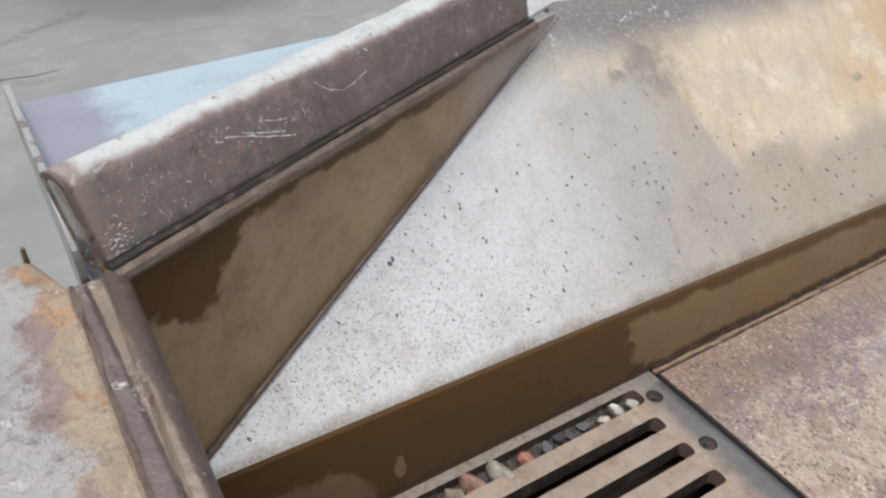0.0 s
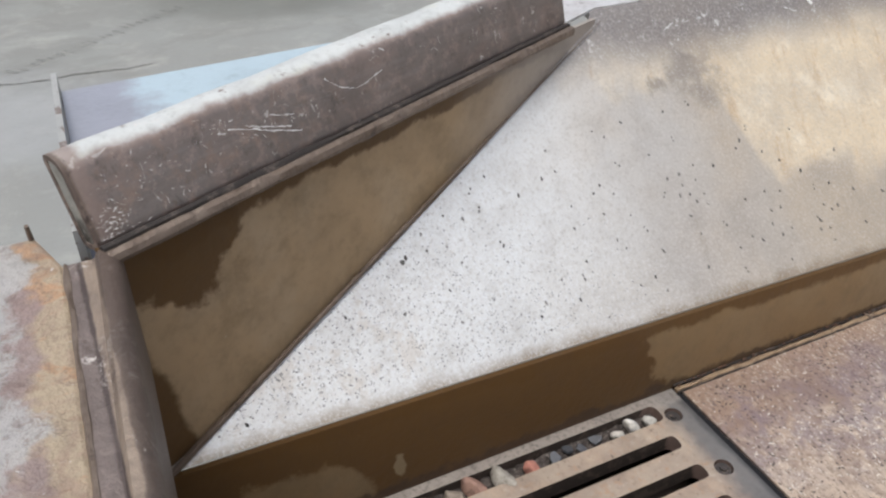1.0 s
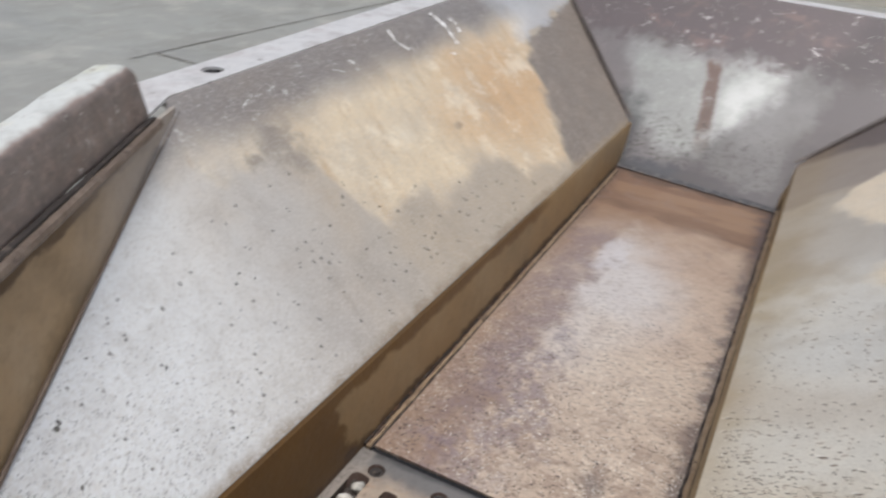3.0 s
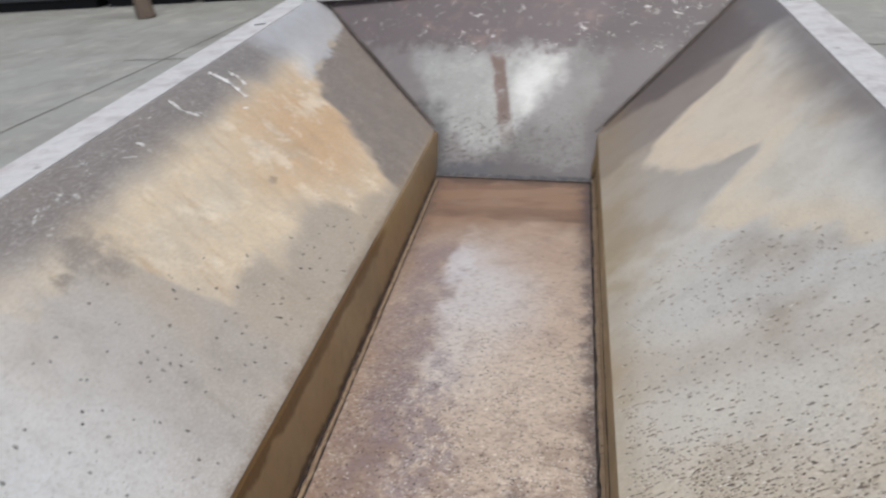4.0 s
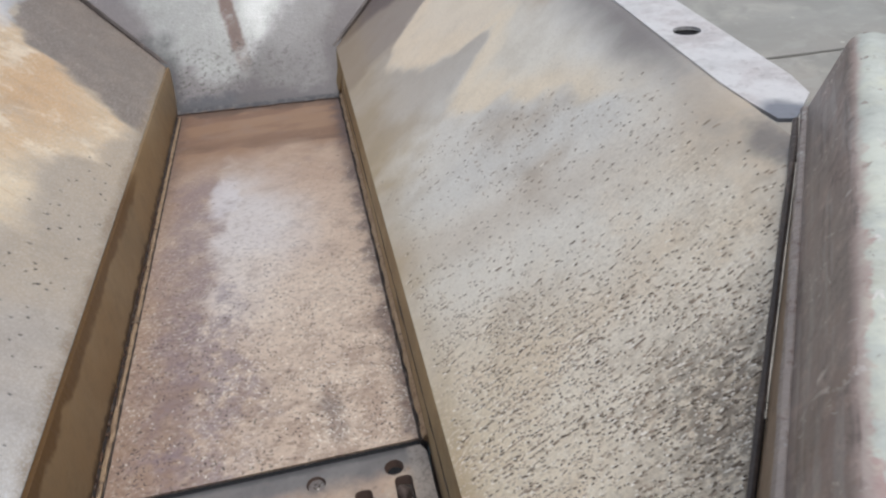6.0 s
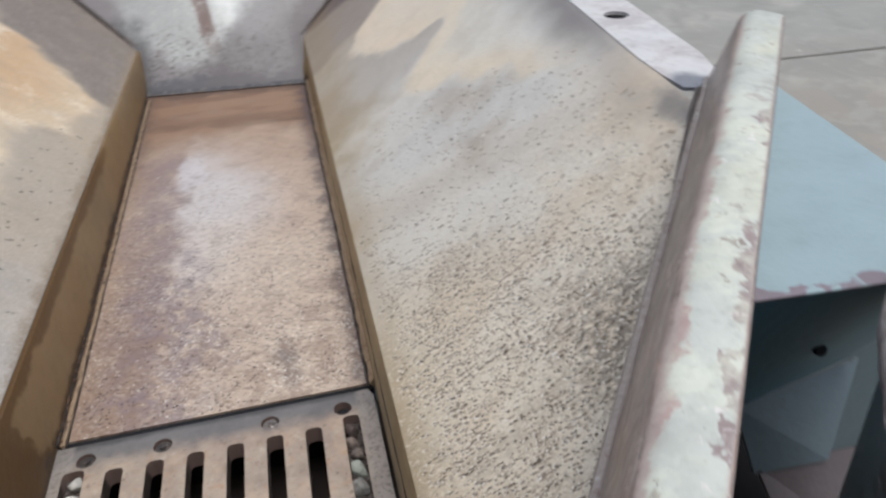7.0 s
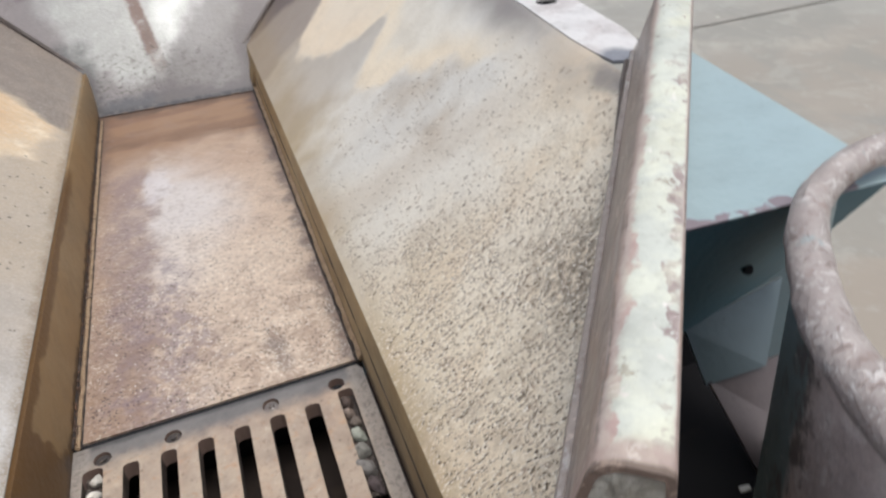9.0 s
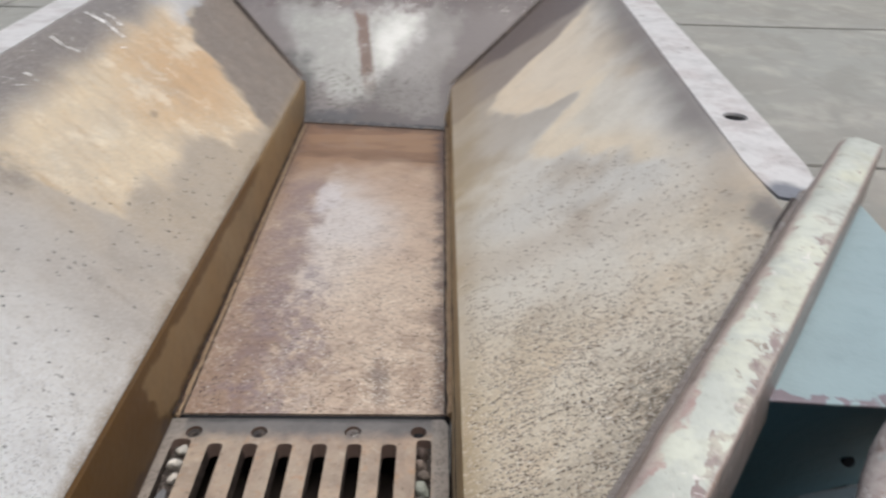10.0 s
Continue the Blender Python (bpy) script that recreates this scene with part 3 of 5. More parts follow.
    m.layer(m.both(m.cut(-ex, -ey_, 0, ed + 0.004, 0.0015, 0.001, 60), m.ramp(m.noise(60, 6, 0.78, shift=7), 0.55, 0.62)), (0.05, 0.035, 0.03), strength=0.8)
    grain(m, 150, 25, 0.25)
    return m.done()


RAIL_BROWN = rail_paint("rail_brown_worn", (0.205, 0.172, 0.155), (0.262, 0.2, 0.172), (0.62, 0.64, 0.62), (-0.434, 0.901, -0.345), 0.25)
RAIL_MAUVE = rail_paint("rail_mauve_worn", (0.29, 0.245, 0.22), (0.35, 0.27, 0.24), (0.5, 0.535, 0.49), (0.558, 0.83, -0.293), 1.0, (0.83, -0.558, 0.408, 0.4225))

m = Mat("rim_steel", (0.66, 0.65, 0.64), 0.42, 0.2)
m.layer(m.ramp(m.noise(20, 6, 0.65), 0.45, 0.7), (0.48, 0.43, 0.42), rough=0.6, strength=0.6)
m.layer(m.ramp(m.noise(60, 5, 0.7, stretch=(3, 1, 1)), 0.55, 0.7), (0.72, 0.69, 0.68), strength=0.6)
m.layer(speckle(m, 60, 0.2, 0.1), (0.2, 0.17, 0.16), strength=0.6)
m.layer(m.blob((0.43, -0.045, 0), (0.022, 0.028, None), 0.25, 0.3, 22), (0.15, 0.165, 0.2), rough=0.4, strength=0.85)
grain(m, 160, 30, 0.25)
RIM = m.done()

m = Mat("weld_bead", (0.16, 0.12, 0.092), 0.5, 0.25)
m.layer(m.ramp(m.noise(45, 6, 0.7), 0.45, 0.65), (0.235, 0.185, 0.145), strength=0.6)
m.layer(m.ramp(m.noise(70, 6, 0.75, shift=2), 0.55, 0.65), (0.07, 0.05, 0.04), strength=0.7)
m.relief(m.noise(90, 3, stretch=(1, 2, 1)), 0.002)
WELD = m.done()
m = Mat("weld_bead_dark", (0.085, 0.072, 0.066), 0.55, 0.15)
m.layer(m.ramp(m.noise(60, 5, 0.7), 0.5, 0.65), (0.14, 0.11, 0.095), strength=0.7)
m.relief(m.noise(90, 3, stretch=(1, 2, 1)), 0.002)
WELD_DARK = m.done()
m = Mat("gap_dark", (0.028, 0.022, 0.019), 0.8)
m.layer(m.ramp(m.noise(50, 6, 0.75), 0.52, 0.62), (0.12, 0.095, 0.08), strength=0.8)
GAP = m.done()
m = Mat("weld_bead_tan", (0.36, 0.26, 0.165), 0.5, 0.15)
m.layer(m.ramp(m.noise(60, 6, 0.75), 0.5, 0.62), (0.22, 0.145, 0.09), strength=0.75)
m.layer(m.ramp(m.noise(110, 6, 0.75, shift=4), 0.56, 0.64), (0.07, 0.045, 0.035), strength=0.75)
m.relief(m.noise(90, 3, stretch=(1, 2, 1)), 0.002)
WELD_TAN = m.done()
m = Mat("weld_bead_pale", (0.27, 0.235, 0.215), 0.45, 0.2)
m.layer(m.ramp(m.noise(45, 6, 0.75), 0.56, 0.62), (0.5, 0.49, 0.48), strength=0.5)
m.layer(m.ramp(m.noise(40, 6, 0.75, shift=3), 0.55, 0.62), (0.15, 0.1, 0.09), strength=0.85)
m.relief(m.noise(90, 3, stretch=(1, 2, 1)), 0.002)
WELD_PALE = m.done()

m = Mat("grate_cast_steel", (0.43, 0.35, 0.275), 0.5, 0.2)
m.layer(m.ramp(m.noise(14, 6, 0.65), 0.4, 0.68), (0.3, 0.22, 0.18), strength=0.6)
m.layer(m.ramp(m.noise(90, 4, 0.7, shift=2), 0.56, 0.7), (0.54, 0.465, 0.39), strength=0.5)
m.layer(m.ramp(m.noise(75, 6, 0.78, shift=8), 0.54, 0.64), (0.45, 0.26, 0.15), strength=0.5)
m.layer(m.ramp(m.noise(120, 6, 0.78, shift=11), 0.57, 0.65), (0.15, 0.11, 0.09), strength=0.65)
m.layer(m.ramp(m.noise(26, 5, 0.65, shift=17), 0.5, 0.64), (0.56, 0.4, 0.28), strength=0.28)
# blue-grey scale along the edge at the floor plate
m.layer(m.ramp(m.math("MULTIPLY_ADD", m.noise(30, 5), 0.03, m.axis(1)), -0.026, -0.002), (0.15, 0.155, 0.16), rough=0.45, strength=0.85)
m.layer(m.ramp(m.math("MULTIPLY_ADD", m.noise(40, 5, shift=2), 0.01, m.axis(1)), -0.006, 0.001), (0.06, 0.062, 0.065), rough=0.5, strength=0.8)
# rough grey scale along both borders
border = m.ramp(m.math("ABSOLUTE", m.math("ADD", m.axis(0), -0.001)), 0.126, 0.133)
m.layer(border, (0.34, 0.31, 0.28), strength=0.75)
m.layer(m.both(border, m.ramp(m.noise(260, 5, 0.75, shift=6), 0.5, 0.6)), (0.16, 0.14, 0.125), strength=0.65)
m.relief(m.both(border, m.noise(240, 4, 0.7)), 0.0008)
grain(m, 170, 30, 0.25)
GRATE = m.done()

m = Mat("bolt_steel", (0.055, 0.048, 0.045), 0.5, 0.3)
m.layer(m.ramp(m.noise(160, 5, 0.7), 0.54, 0.66), (0.2, 0.16, 0.13), strength=0.7)
BOLT = m.done()

m = Mat("bolt_steel_worn", (0.2, 0.175, 0.16), 0.45, 0.4)
m.layer(m.ramp(m.noise(170, 5, 0.75), 0.52, 0.6), (0.05, 0.042, 0.038), strength=0.85)
m.layer(m.ramp(m.noise(150, 5, 0.75, shift=3), 0.6, 0.66), (0.8, 0.77, 0.72), strength=0.85)
BOLT_PALE = m.done()
m = Mat("slot_side_dark", (0.045, 0.033, 0.026), 0.8)
m.layer(m.ramp(m.noise(60, 5, 0.7), 0.5, 0.64), (0.14, 0.105, 0.08), strength=0.6)
m.layer(m.cut(0, 1, 0, 0.046, 0.002, 0.003, 60), (0.21, 0.145, 0.12), strength=0.85)
SLOT_SIDE = m.done()
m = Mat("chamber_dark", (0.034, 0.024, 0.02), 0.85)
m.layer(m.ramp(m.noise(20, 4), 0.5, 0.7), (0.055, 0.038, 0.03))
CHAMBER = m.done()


def paint(name, colour, chip=(0.18, 0.1, 0.09), amount=0.66, rough=0.45):
    m = Mat(name, colour, rough, 0.0)
    m.layer(m.ramp(m.noise(7, 5, 0.6), 0.4, 0.75), tuple(c * 0.78 for c in colour), strength=0.6)
    m.layer(m.ramp(m.noise(24, 6, 0.72, shift=1.3), amount, amount + 0.03), chip, rough=0.7)
    m.layer(speckle(m, 45, 0.12, 0.06), chip, strength=0.9)
    grain(m, 150, 20, 0.12)
    return m.done()


m = Mat("pale_blue_paint", (0.3, 0.395, 0.42), 0.28, 0.0, 0.55)
m.layer(m.ramp(m.noise(7, 5, 0.6), 0.4, 0.75), (0.25, 0.34, 0.365), strength=0.6)
m.layer(m.cut(-1, 0, 0, 0, 0.012, 0.0), (0.5, 0.61, 0.67), strength=0.75)
m.layer(m.ramp(m.noise(40, 6, 0.7, shift=3), 0.55, 0.75), (0.2, 0.28, 0.3), strength=0.35)
m.layer(m.both(m.cut(-1, 0, 0, 0, 0.012, 0.0), m.cut(0, -1, 0, -0.407, 0.014, 0.025, 22)), (0.3, 0.3, 0.345), strength=0.9)
m.layer(m.both(m.cut(-0.0795, -1, 0, -0.2925, 0.0008, 0.012, 60), m.blob((0.329, -0.32, 0), (0.028, 0.03, None), 0.2, 0.3, 30), m.ramp(m.noise(34, 4, 0.65, shift=9), 0.4, 0.45)), (0.215, 0.185, 0.21), rough=0.7)
m.layer(m.blob((0.3655, -0.323, 0), (0.008, 0.0055, None), 0.1, 0.5, 70), (0.2, 0.165, 0.19), rough=0.7, strength=0.95)
m.layer(m.blob((0.4, -0.326, 0), (0.012, 0.006, None), 0.1, 0.5, 70), (0.2, 0.165, 0.185), rough=0.7, strength=0.95)
m.layer(m.ramp(m.noise(30, 6, 0.72, shift=1.3), 0.74, 0.77), (0.19, 0.11, 0.1), rough=0.7)
grain(m, 150, 20, 0.12)
BLUE = m.done()
EDGE = paint("worn_edge", (0.42, 0.42, 0.4), chip=(0.2, 0.16, 0.14), amount=0.54)
TEAL = paint("dark_teal_paint", (0.062, 0.148, 0.185), amount=0.72, rough=0.62)
GREY_PLATE = paint("grey_brown_plate", (0.15, 0.125, 0.125), amount=0.75)

m = Mat("deck_rust_pale", (0.45, 0.36, 0.25), 0.6, 0.1)
m.layer(m.ramp(m.noise(30, 7, 0.75, warp=0.7), 0.45, 0.58), (0.38, 0.27, 0.2), strength=0.7)
m.layer(m.ramp(m.noise(38, 6, 0.75, stretch=(1, 0.5, 1), warp=0.6, shift=15), 0.52, 0.6), (0.5, 0.27, 0.14), strength=0.6)
m.layer(m.cut(0, -1, 0, -0.497, 0.005, 0.02, 22, 2.0), (0.3, 0.225, 0.215), strength=0.85)
m.layer(m.both(m.cut(0, -1, 0, -0.504, 0.006, 0.02, 22, 2.0), m.ramp(m.noise(40, 7, 0.75, warp=0.6, shift=9), 0.48, 0.58)), (0.5, 0.45, 0.425), strength=0.6)
m.layer(m.both(m.cut(-0.04, -1, 0, -0.509, 0.004, 0.02, 20), m.cut(-1, 0, 0, 0.0, 0.05, 0.05, 14)), (0.47, 0.455, 0.435), rough=0.45, strength=0.9)
m.layer(m.ramp(m.noise(60, 7, 0.78, stretch=(1, 0.4, 1), warp=0.8, shift=2), 0.56, 0.62), (0.26, 0.165, 0.12), strength=0.5)
m.layer(m.ramp(m.noise(95, 7, 0.8, warp=0.8, shift=12), 0.54, 0.6), (0.2, 0.14, 0.115), strength=0.5)
m.layer(m.ramp(m.noise(80, 6, 0.82, warp=1.2, shift=6), 0.62, 0.67), (0.78, 0.75, 0.71), rough=0.35, strength=0.7)
scratches(m, 60, 0.012, 0.52, (0.16, 0.11, 0.09), 0.4, 7.0, rough=0.7)
m.relief(m.noise(40, 7, 0.7), 0.006)
m.relief(m.noise(130, 5, 0.7, shift=3), 0.0018)
grain(m, 150, 30, 0.3)
DECK = m.done()

m = Mat("lip_steel", (0.15, 0.112, 0.092), 0.45, 0.25)
m.layer(m.ramp(m.noise(30, 6, 0.7, stretch=(0.25, 1, 1)), 0.45, 0.65), (0.23, 0.178, 0.145), strength=0.7)
m.layer(m.both(m.cut(0.025, -1, 0, -0.4585, 0.0014, 0.0016, 40), m.ramp(m.noise(20, 6, 0.7, stretch=(0.5, 1, 1), shift=2), 0.25, 0.5)), (0.37, 0.29, 0.22), rough=0.4, strength=0.8)
m.layer(m.cut(0.025, -1, 0, -0.4665, 0.001, 0.0012, 50), (0.185, 0.148, 0.133), rough=0.5, strength=0.95)
m.layer(m.both(m.cut(0.025, -1, 0, -0.467, 0.001, 0.0012, 50), m.ramp(m.noise(70, 7, 0.75, stretch=(0.6, 1, 1), shift=9), 0.5, 0.6)), (0.26, 0.205, 0.185), strength=0.65)
m.layer(m.both(m.cut(0.025, -1, 0, -0.4662, 0.0006, 0.0006, 50), m.cut(-0.025, 1, 0, 0.4687, 0.0008, 0.0012, 50)), (0.07, 0.05, 0.045), strength=0.85)
m.layer(m.both(m.ramp(m.noise(110, 6, 0.8, warp=2.0, shift=4), 0.55, 0.6), m.ramp(m.noise(22, 3, 0.6, shift=8), 0.52, 0.6)), (0.72, 0.66, 0.6), rough=0.35, strength=0.85)
m.layer(m.cut(-0.025, 1, 0, 0.4598, 0.001, 0.0015, 40), (0.115, 0.084, 0.067), rough=0.5, strength=0.85)
scratches(m, 40, 0.01, 0.56, (0.6, 0.54, 0.48), 0.7, 2.0)
m.layer(m.ramp(m.noise(55, 6, 0.75, stretch=(0.5, 1, 1), shift=7), 0.56, 0.64), (0.1, 0.072, 0.06), strength=0.65)
m.relief(m.noise(60, 6, 0.7), 0.0025)
grain(m, 150, 40, 0.3)
LIP = m.done()

m = Mat("guard_rusty_paint", (0.35, 0.305, 0.29), 0.45, 0.15)
m.layer(m.ramp(m.noise(34, 7, 0.75, warp=0.6), 0.42, 0.62), (0.42, 0.38, 0.362), rough=0.42, strength=0.8)
m.layer(m.ramp(m.noise(30, 6, 0.72, shift=7), 0.55, 0.63), (0.27, 0.2, 0.175), strength=0.7)
m.layer(m.ramp(m.noise(110, 7, 0.8, warp=1.0, shift=3), 0.54, 0.6), (0.68, 0.67, 0.66), rough=0.4, strength=0.7)
m.layer(m.ramp(m.noise(120, 7, 0.78, warp=0.8, shift=12), 0.57, 0.62), (0.17, 0.12, 0.105), strength=0.65)
m.layer(m.ramp(m.noise(24, 6, 0.72, shift=27), 0.62, 0.65), (0.3, 0.38, 0.4), strength=0.6)
scratches(m, 30, 0.02, 0.5, (0.14, 0.1, 0.085), 0.6, 2.0, rough=0.7)
scratches(m, 44, 0.01, 0.56, (0.78, 0.76, 0.74), 0.45, 9.0, rough=0.35)
m.relief(m.noise(34, 7, 0.72), 0.004)
grain(m, 150, 30, 0.2)
GUARD = m.done()

m = Mat("guard_sheet_paint", (0.74, 0.65, 0.62), 0.36, 0.0)
m.layer(m.ramp(m.noise(16, 7, 0.72, warp=0.6), 0.46, 0.6), (0.58, 0.49, 0.465), strength=0.75)
m.layer(m.ramp(m.noise(30, 7, 0.75, warp=0.6, shift=1), 0.55, 0.62), (0.86, 0.81, 0.78), strength=0.7)
m.layer(m.ramp(m.noise(44, 7, 0.75, warp=0.6, shift=5), 0.57, 0.62), (0.24, 0.175, 0.16), strength=0.6)
m.layer(m.ramp(m.noise(11, 7, 0.72, stretch=(1, 1, 0.5), shift=7), 0.54, 0.6), (0.36, 0.43, 0.43), strength=0.7)
m.layer(m.cut(0, 1, 0, 0.425, 0.006, 0.014, 20), (0.2, 0.28, 0.295), rough=0.4, strength=0.95)
m.layer(m.both(m.cut(0, 1, 0, 0.433, 0.004, 0.02, 25), m.cut(0, -1, 0, -0.405, 0.006, 0.03, 25, 2.0), m.ramp(m.noise(30, 6, 0.75, shift=5), 0.42, 0.52)), (0.12, 0.09, 0.08), strength=0.85)
scratches(m, 26, 0.012, 0.52, (0.75, 0.71, 0.68), 0.7, 3.0)
m.layer(m.cut(0.0, -0.25, -1, 0.85, 0.05, 0.06, 14, 3.0), (0.26, 0.31, 0.315), strength=0.5)
m.relief(m.noise(30, 6, 0.7), 0.003)
grain(m, 150, 30, 0.25)
GUARD_SHEET = m.done()
m = Mat("matt_black", (0.02, 0.02, 0.022), 0.9, 0.0, 0.1)
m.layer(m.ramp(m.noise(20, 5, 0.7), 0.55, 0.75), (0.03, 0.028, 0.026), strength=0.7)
MATT_BLACK = m.done()
DIM_BLUE = paint("dim_blue_paint", (0.085, 0.13, 0.148), amount=0.7)

m = Mat("concrete_yard", (0.295, 0.302, 0.282), 0.6)
m.layer(m.ramp(m.noise(0.8, 6, 0.6), 0.38, 0.68), (0.26, 0.255, 0.232), strength=0.8)
m.layer(m.ramp(m.noise(2.2, 7, 0.65, warp=0.35, shift=3), 0.5, 0.7), (0.46, 0.445, 0.4), strength=0.6)
m.layer(m.ramp(m.noise(1.1, 5, 0.6, stretch=(0.4, 1, 1), shift=6), 0.52, 0.66), (0.27, 0.27, 0.25), rough=0.28, strength=0.75)
m.layer(m.both(m.ramp(m.math("MULTIPLY_ADD", m.noise(0.7, 5, 0.6, shift=9), 3.0, m.axis(0)), 0.3, 3.2), m.ramp(m.math("MULTIPLY_ADD", m.noise(0.6, 5, 0.6, shift=4), 3.0, m.axis(1)), 5.5, 1.5)), (0.28, 0.235, 0.187), strength=0.8)
m.layer(m.ramp(m.noise(3.2, 6, 0.65, stretch=(1, 0.6, 1), warp=0.5, shift=13), 0.46, 0.62), (0.235, 0.235, 0.212), strength=0.65)
m.layer(m.ramp(m.noise(5.5, 6, 0.7, warp=0.4, shift=17), 0.52, 0.64), (0.38, 0.375, 0.345), strength=0.35)
m.layer(m.blob((-3.1, -0.85, 0), (0.45, 0.45, None), 0.7, 0.5, 4, 2.0), (0.41, 0.415, 0.41), rough=0.28, strength=0.55)
m.layer(m.blob((-4.35, 0.75, 0), (0.42, 0.8, None), 0.6, 0.5, 2.5, 3.0), (0.18, 0.185, 0.165), rough=0.4, strength=0.7)
m.layer(speckle(m, 7, 0.06, 0.2), (0.6, 0.57, 0.5), strength=0.6)
m.layer(m.ramp(m.noise(40, 6, 0.7), 0.5, 0.75), (0.24, 0.22, 0.19), strength=0.3)
CONCRETE = m.done()

JOINT = paint("joint_dirt", (0.16, 0.152, 0.135), rough=0.9)
m = Mat("dark_angle_steel", (0.05, 0.055, 0.07), 0.8, 0.0, 0.2)
m.layer(m.cut(0, 0, 1, -(0.85 + 0.2505), 0.0006, 0.0008, 60), (0.5, 0.49, 0.47), rough=0.5, strength=0.85)
m.layer(m.ramp(m.noise(70, 6, 0.7), 0.5, 0.65), (0.1, 0.1, 0.11), strength=0.6)
SLATE_EDGE = m.done()
WOOD = paint("grey_wood", (0.16, 0.12, 0.09), chip=(0.06, 0.045, 0.035), rough=0.8)


# ---- building helpers ----
def part(name, bm, material, parent=None, label="", smooth=True):
    """Links a bmesh as one mesh object under a thing."""
    bmesh.ops.recalc_face_normals(bm, faces=bm.faces)
    me = bpy.data.meshes.new(name)
    bm.to_mesh(me)
    bm.free()
    if smooth:
        for p in me.polygons:
            p.use_smooth = True
        me.set_sharp_from_angle(angle=radians(38))
    me.materials.append(material)
    ob = new(name, me)
    ob.parent = parent
    return tagged(ob, label)


def thing(name, at, label, category, group="", kind=""):
    ob = new(name)
    ob.empty_display_size = 0.05
    ob.location = at
    return tagged(ob, label, category, group, kind)


def loft(rings, closed=False, caps=False):
    """A skin over rings of equally many points."""
    bm = bmesh.new()
    rows = [[bm.verts.new(p) for p in r] for r in rings]
    n = len(rows[0])
    for a, b in zip(rows, rows[1:]):
        for i in range(n if closed else n - 1):
            j = (i + 1) % n
            bm.faces.new((a[i], a[j], b[j], b[i]))
    if caps:
        bm.faces.new(rows[0])
        bm.faces.new(rows[-1])
    return bm


def sheet(rings, thick):
    """A bent sheet of metal with real thickness: the skin over the rings, and its back."""
    bm = loft(rings)
    bmesh.ops.recalc_face_normals(bm, faces=bm.faces)
    bmesh.ops.solidify(bm, geom=list(bm.faces), thickness=thick)
    return bm


def slab(poly, z0, z1, bevel=0.0):
    """A flat plate with the outline poly (x, y)."""
    bm = bmesh.new()
    lo = [bm.verts.new((x, y, z0)) for x, y in poly]
    hi = [bm.verts.new((x, y, z1)) for x, y in poly]
    bm.faces.new(lo)
    bm.faces.new(hi)
    for i in range(len(poly)):
        j = (i + 1) % len(poly)
        bm.faces.new((lo[i], lo[j], hi[j], hi[i]))
    if bevel:
        bmesh.ops.bevel(bm, geom=list(bm.edges), offset=bevel, segments=2, affect="EDGES", profile=0.5)
    return bm


def box(x0, x1, y0, y1, z0, z1, bevel=0.0):
    return slab([(x0, y0), (x1, y0), (x1, y1), (x0, y1)], z0, z1, bevel)


def tube(points, radius, sides=10, wobble=0.0):
    """A round bar along points; radius may be a list."""
    pts = [Vector(p) for p in points]
    rings = []
    for i, p in enumerate(pts):
        d = (pts[min(i + 1, len(pts) - 1)] - pts[max(i - 1, 0)]).normalized()
        u = d.orthogonal().normalized() if i == 0 else (u - d * u.dot(d)).normalized()
        v = d.cross(u)
        r = radius[i] if isinstance(radius, list) else radius
        ring = []
        for k in range(sides):
            a = math.tau * k / sides
            s = r * (1 + wobble * noise.noise(p * 60 + Vector((k, 0, 0))))
            ring.append(p + (u * math.cos(a) + v * math.sin(a)) * s)
        rings.append(ring)
    return loft(rings, closed=True, caps=True)


def plate_with_holes(outline, holes, z, thick):
    """A flat plate whose holes go through it."""
    bm = bmesh.new()
    edges = []
    for loop in (outline, *holes):
        vs = [bm.verts.new((x, y, z)) for x, y in loop]
        edges += [bm.edges.new((vs[i], vs[(i + 1) % len(vs)])) for i in range(len(vs))]
    bmesh.ops.triangle_fill(bm, use_beauty=True, edges=edges)
    out = bmesh.ops.extrude_face_region(bm, geom=list(bm.faces))
    bmesh.ops.translate(bm, vec=(0, 0, -thick), verts=[v for v in out["geom"] if isinstance(v, bmesh.types.BMVert)])
    return bm


def ring_of(cx, cy, rx, ry, n=16):
    return [(cx + rx * math.cos(math.tau * i / n), cy + ry * math.sin(math.tau * i / n)) for i in range(n)]


def lerp(a, b, f):
    return tuple(p + (q - p) * f for p, q in zip(a, b))


# ---- the yard ----
ground = part("ground", box(-60, 60, -60, 60, -0.3, 0.0), CONCRETE, smooth=False)
tagged(ground, "damp grey concrete yard with stains and joints", "ground", kind="structure")


def slab_joint(name, pts, width, dirt=JOINT):
    bm = bmesh.new()
    rows = []
    for i, (x, y) in enumerate(pts):
        a, b = pts[max(i - 1, 0)], pts[min(i + 1, len(pts) - 1)]
        d = Vector((b[0] - a[0], b[1] - a[1])).normalized()
        w = width * (0.6 + 0.8 * random.random())
        rows.append([bm.verts.new((x - d.y * w, y + d.x * w, 0.004)), bm.verts.new((x + d.y * w, y - d.x * w, 0.004))])
    for a, b in zip(rows, rows[1:]):
        bm.faces.new((a[0], a[1], b[1], b[0]))
    return tagged(part(name, bm, dirt, smooth=False), "dark dirt-filled joint between the concrete slabs", "joint", kind="structure")


for off in (0.0, 2.7):
    slab_joint("trim", [(x, 3.05 + off - 0.0735 * (x + 3.6) + 0.012 * math.sin(x * 1.7)) for x in (-3.65 - 0.17 * off / 2.7 + 0.25 * i for i in range(64))], 0.009)
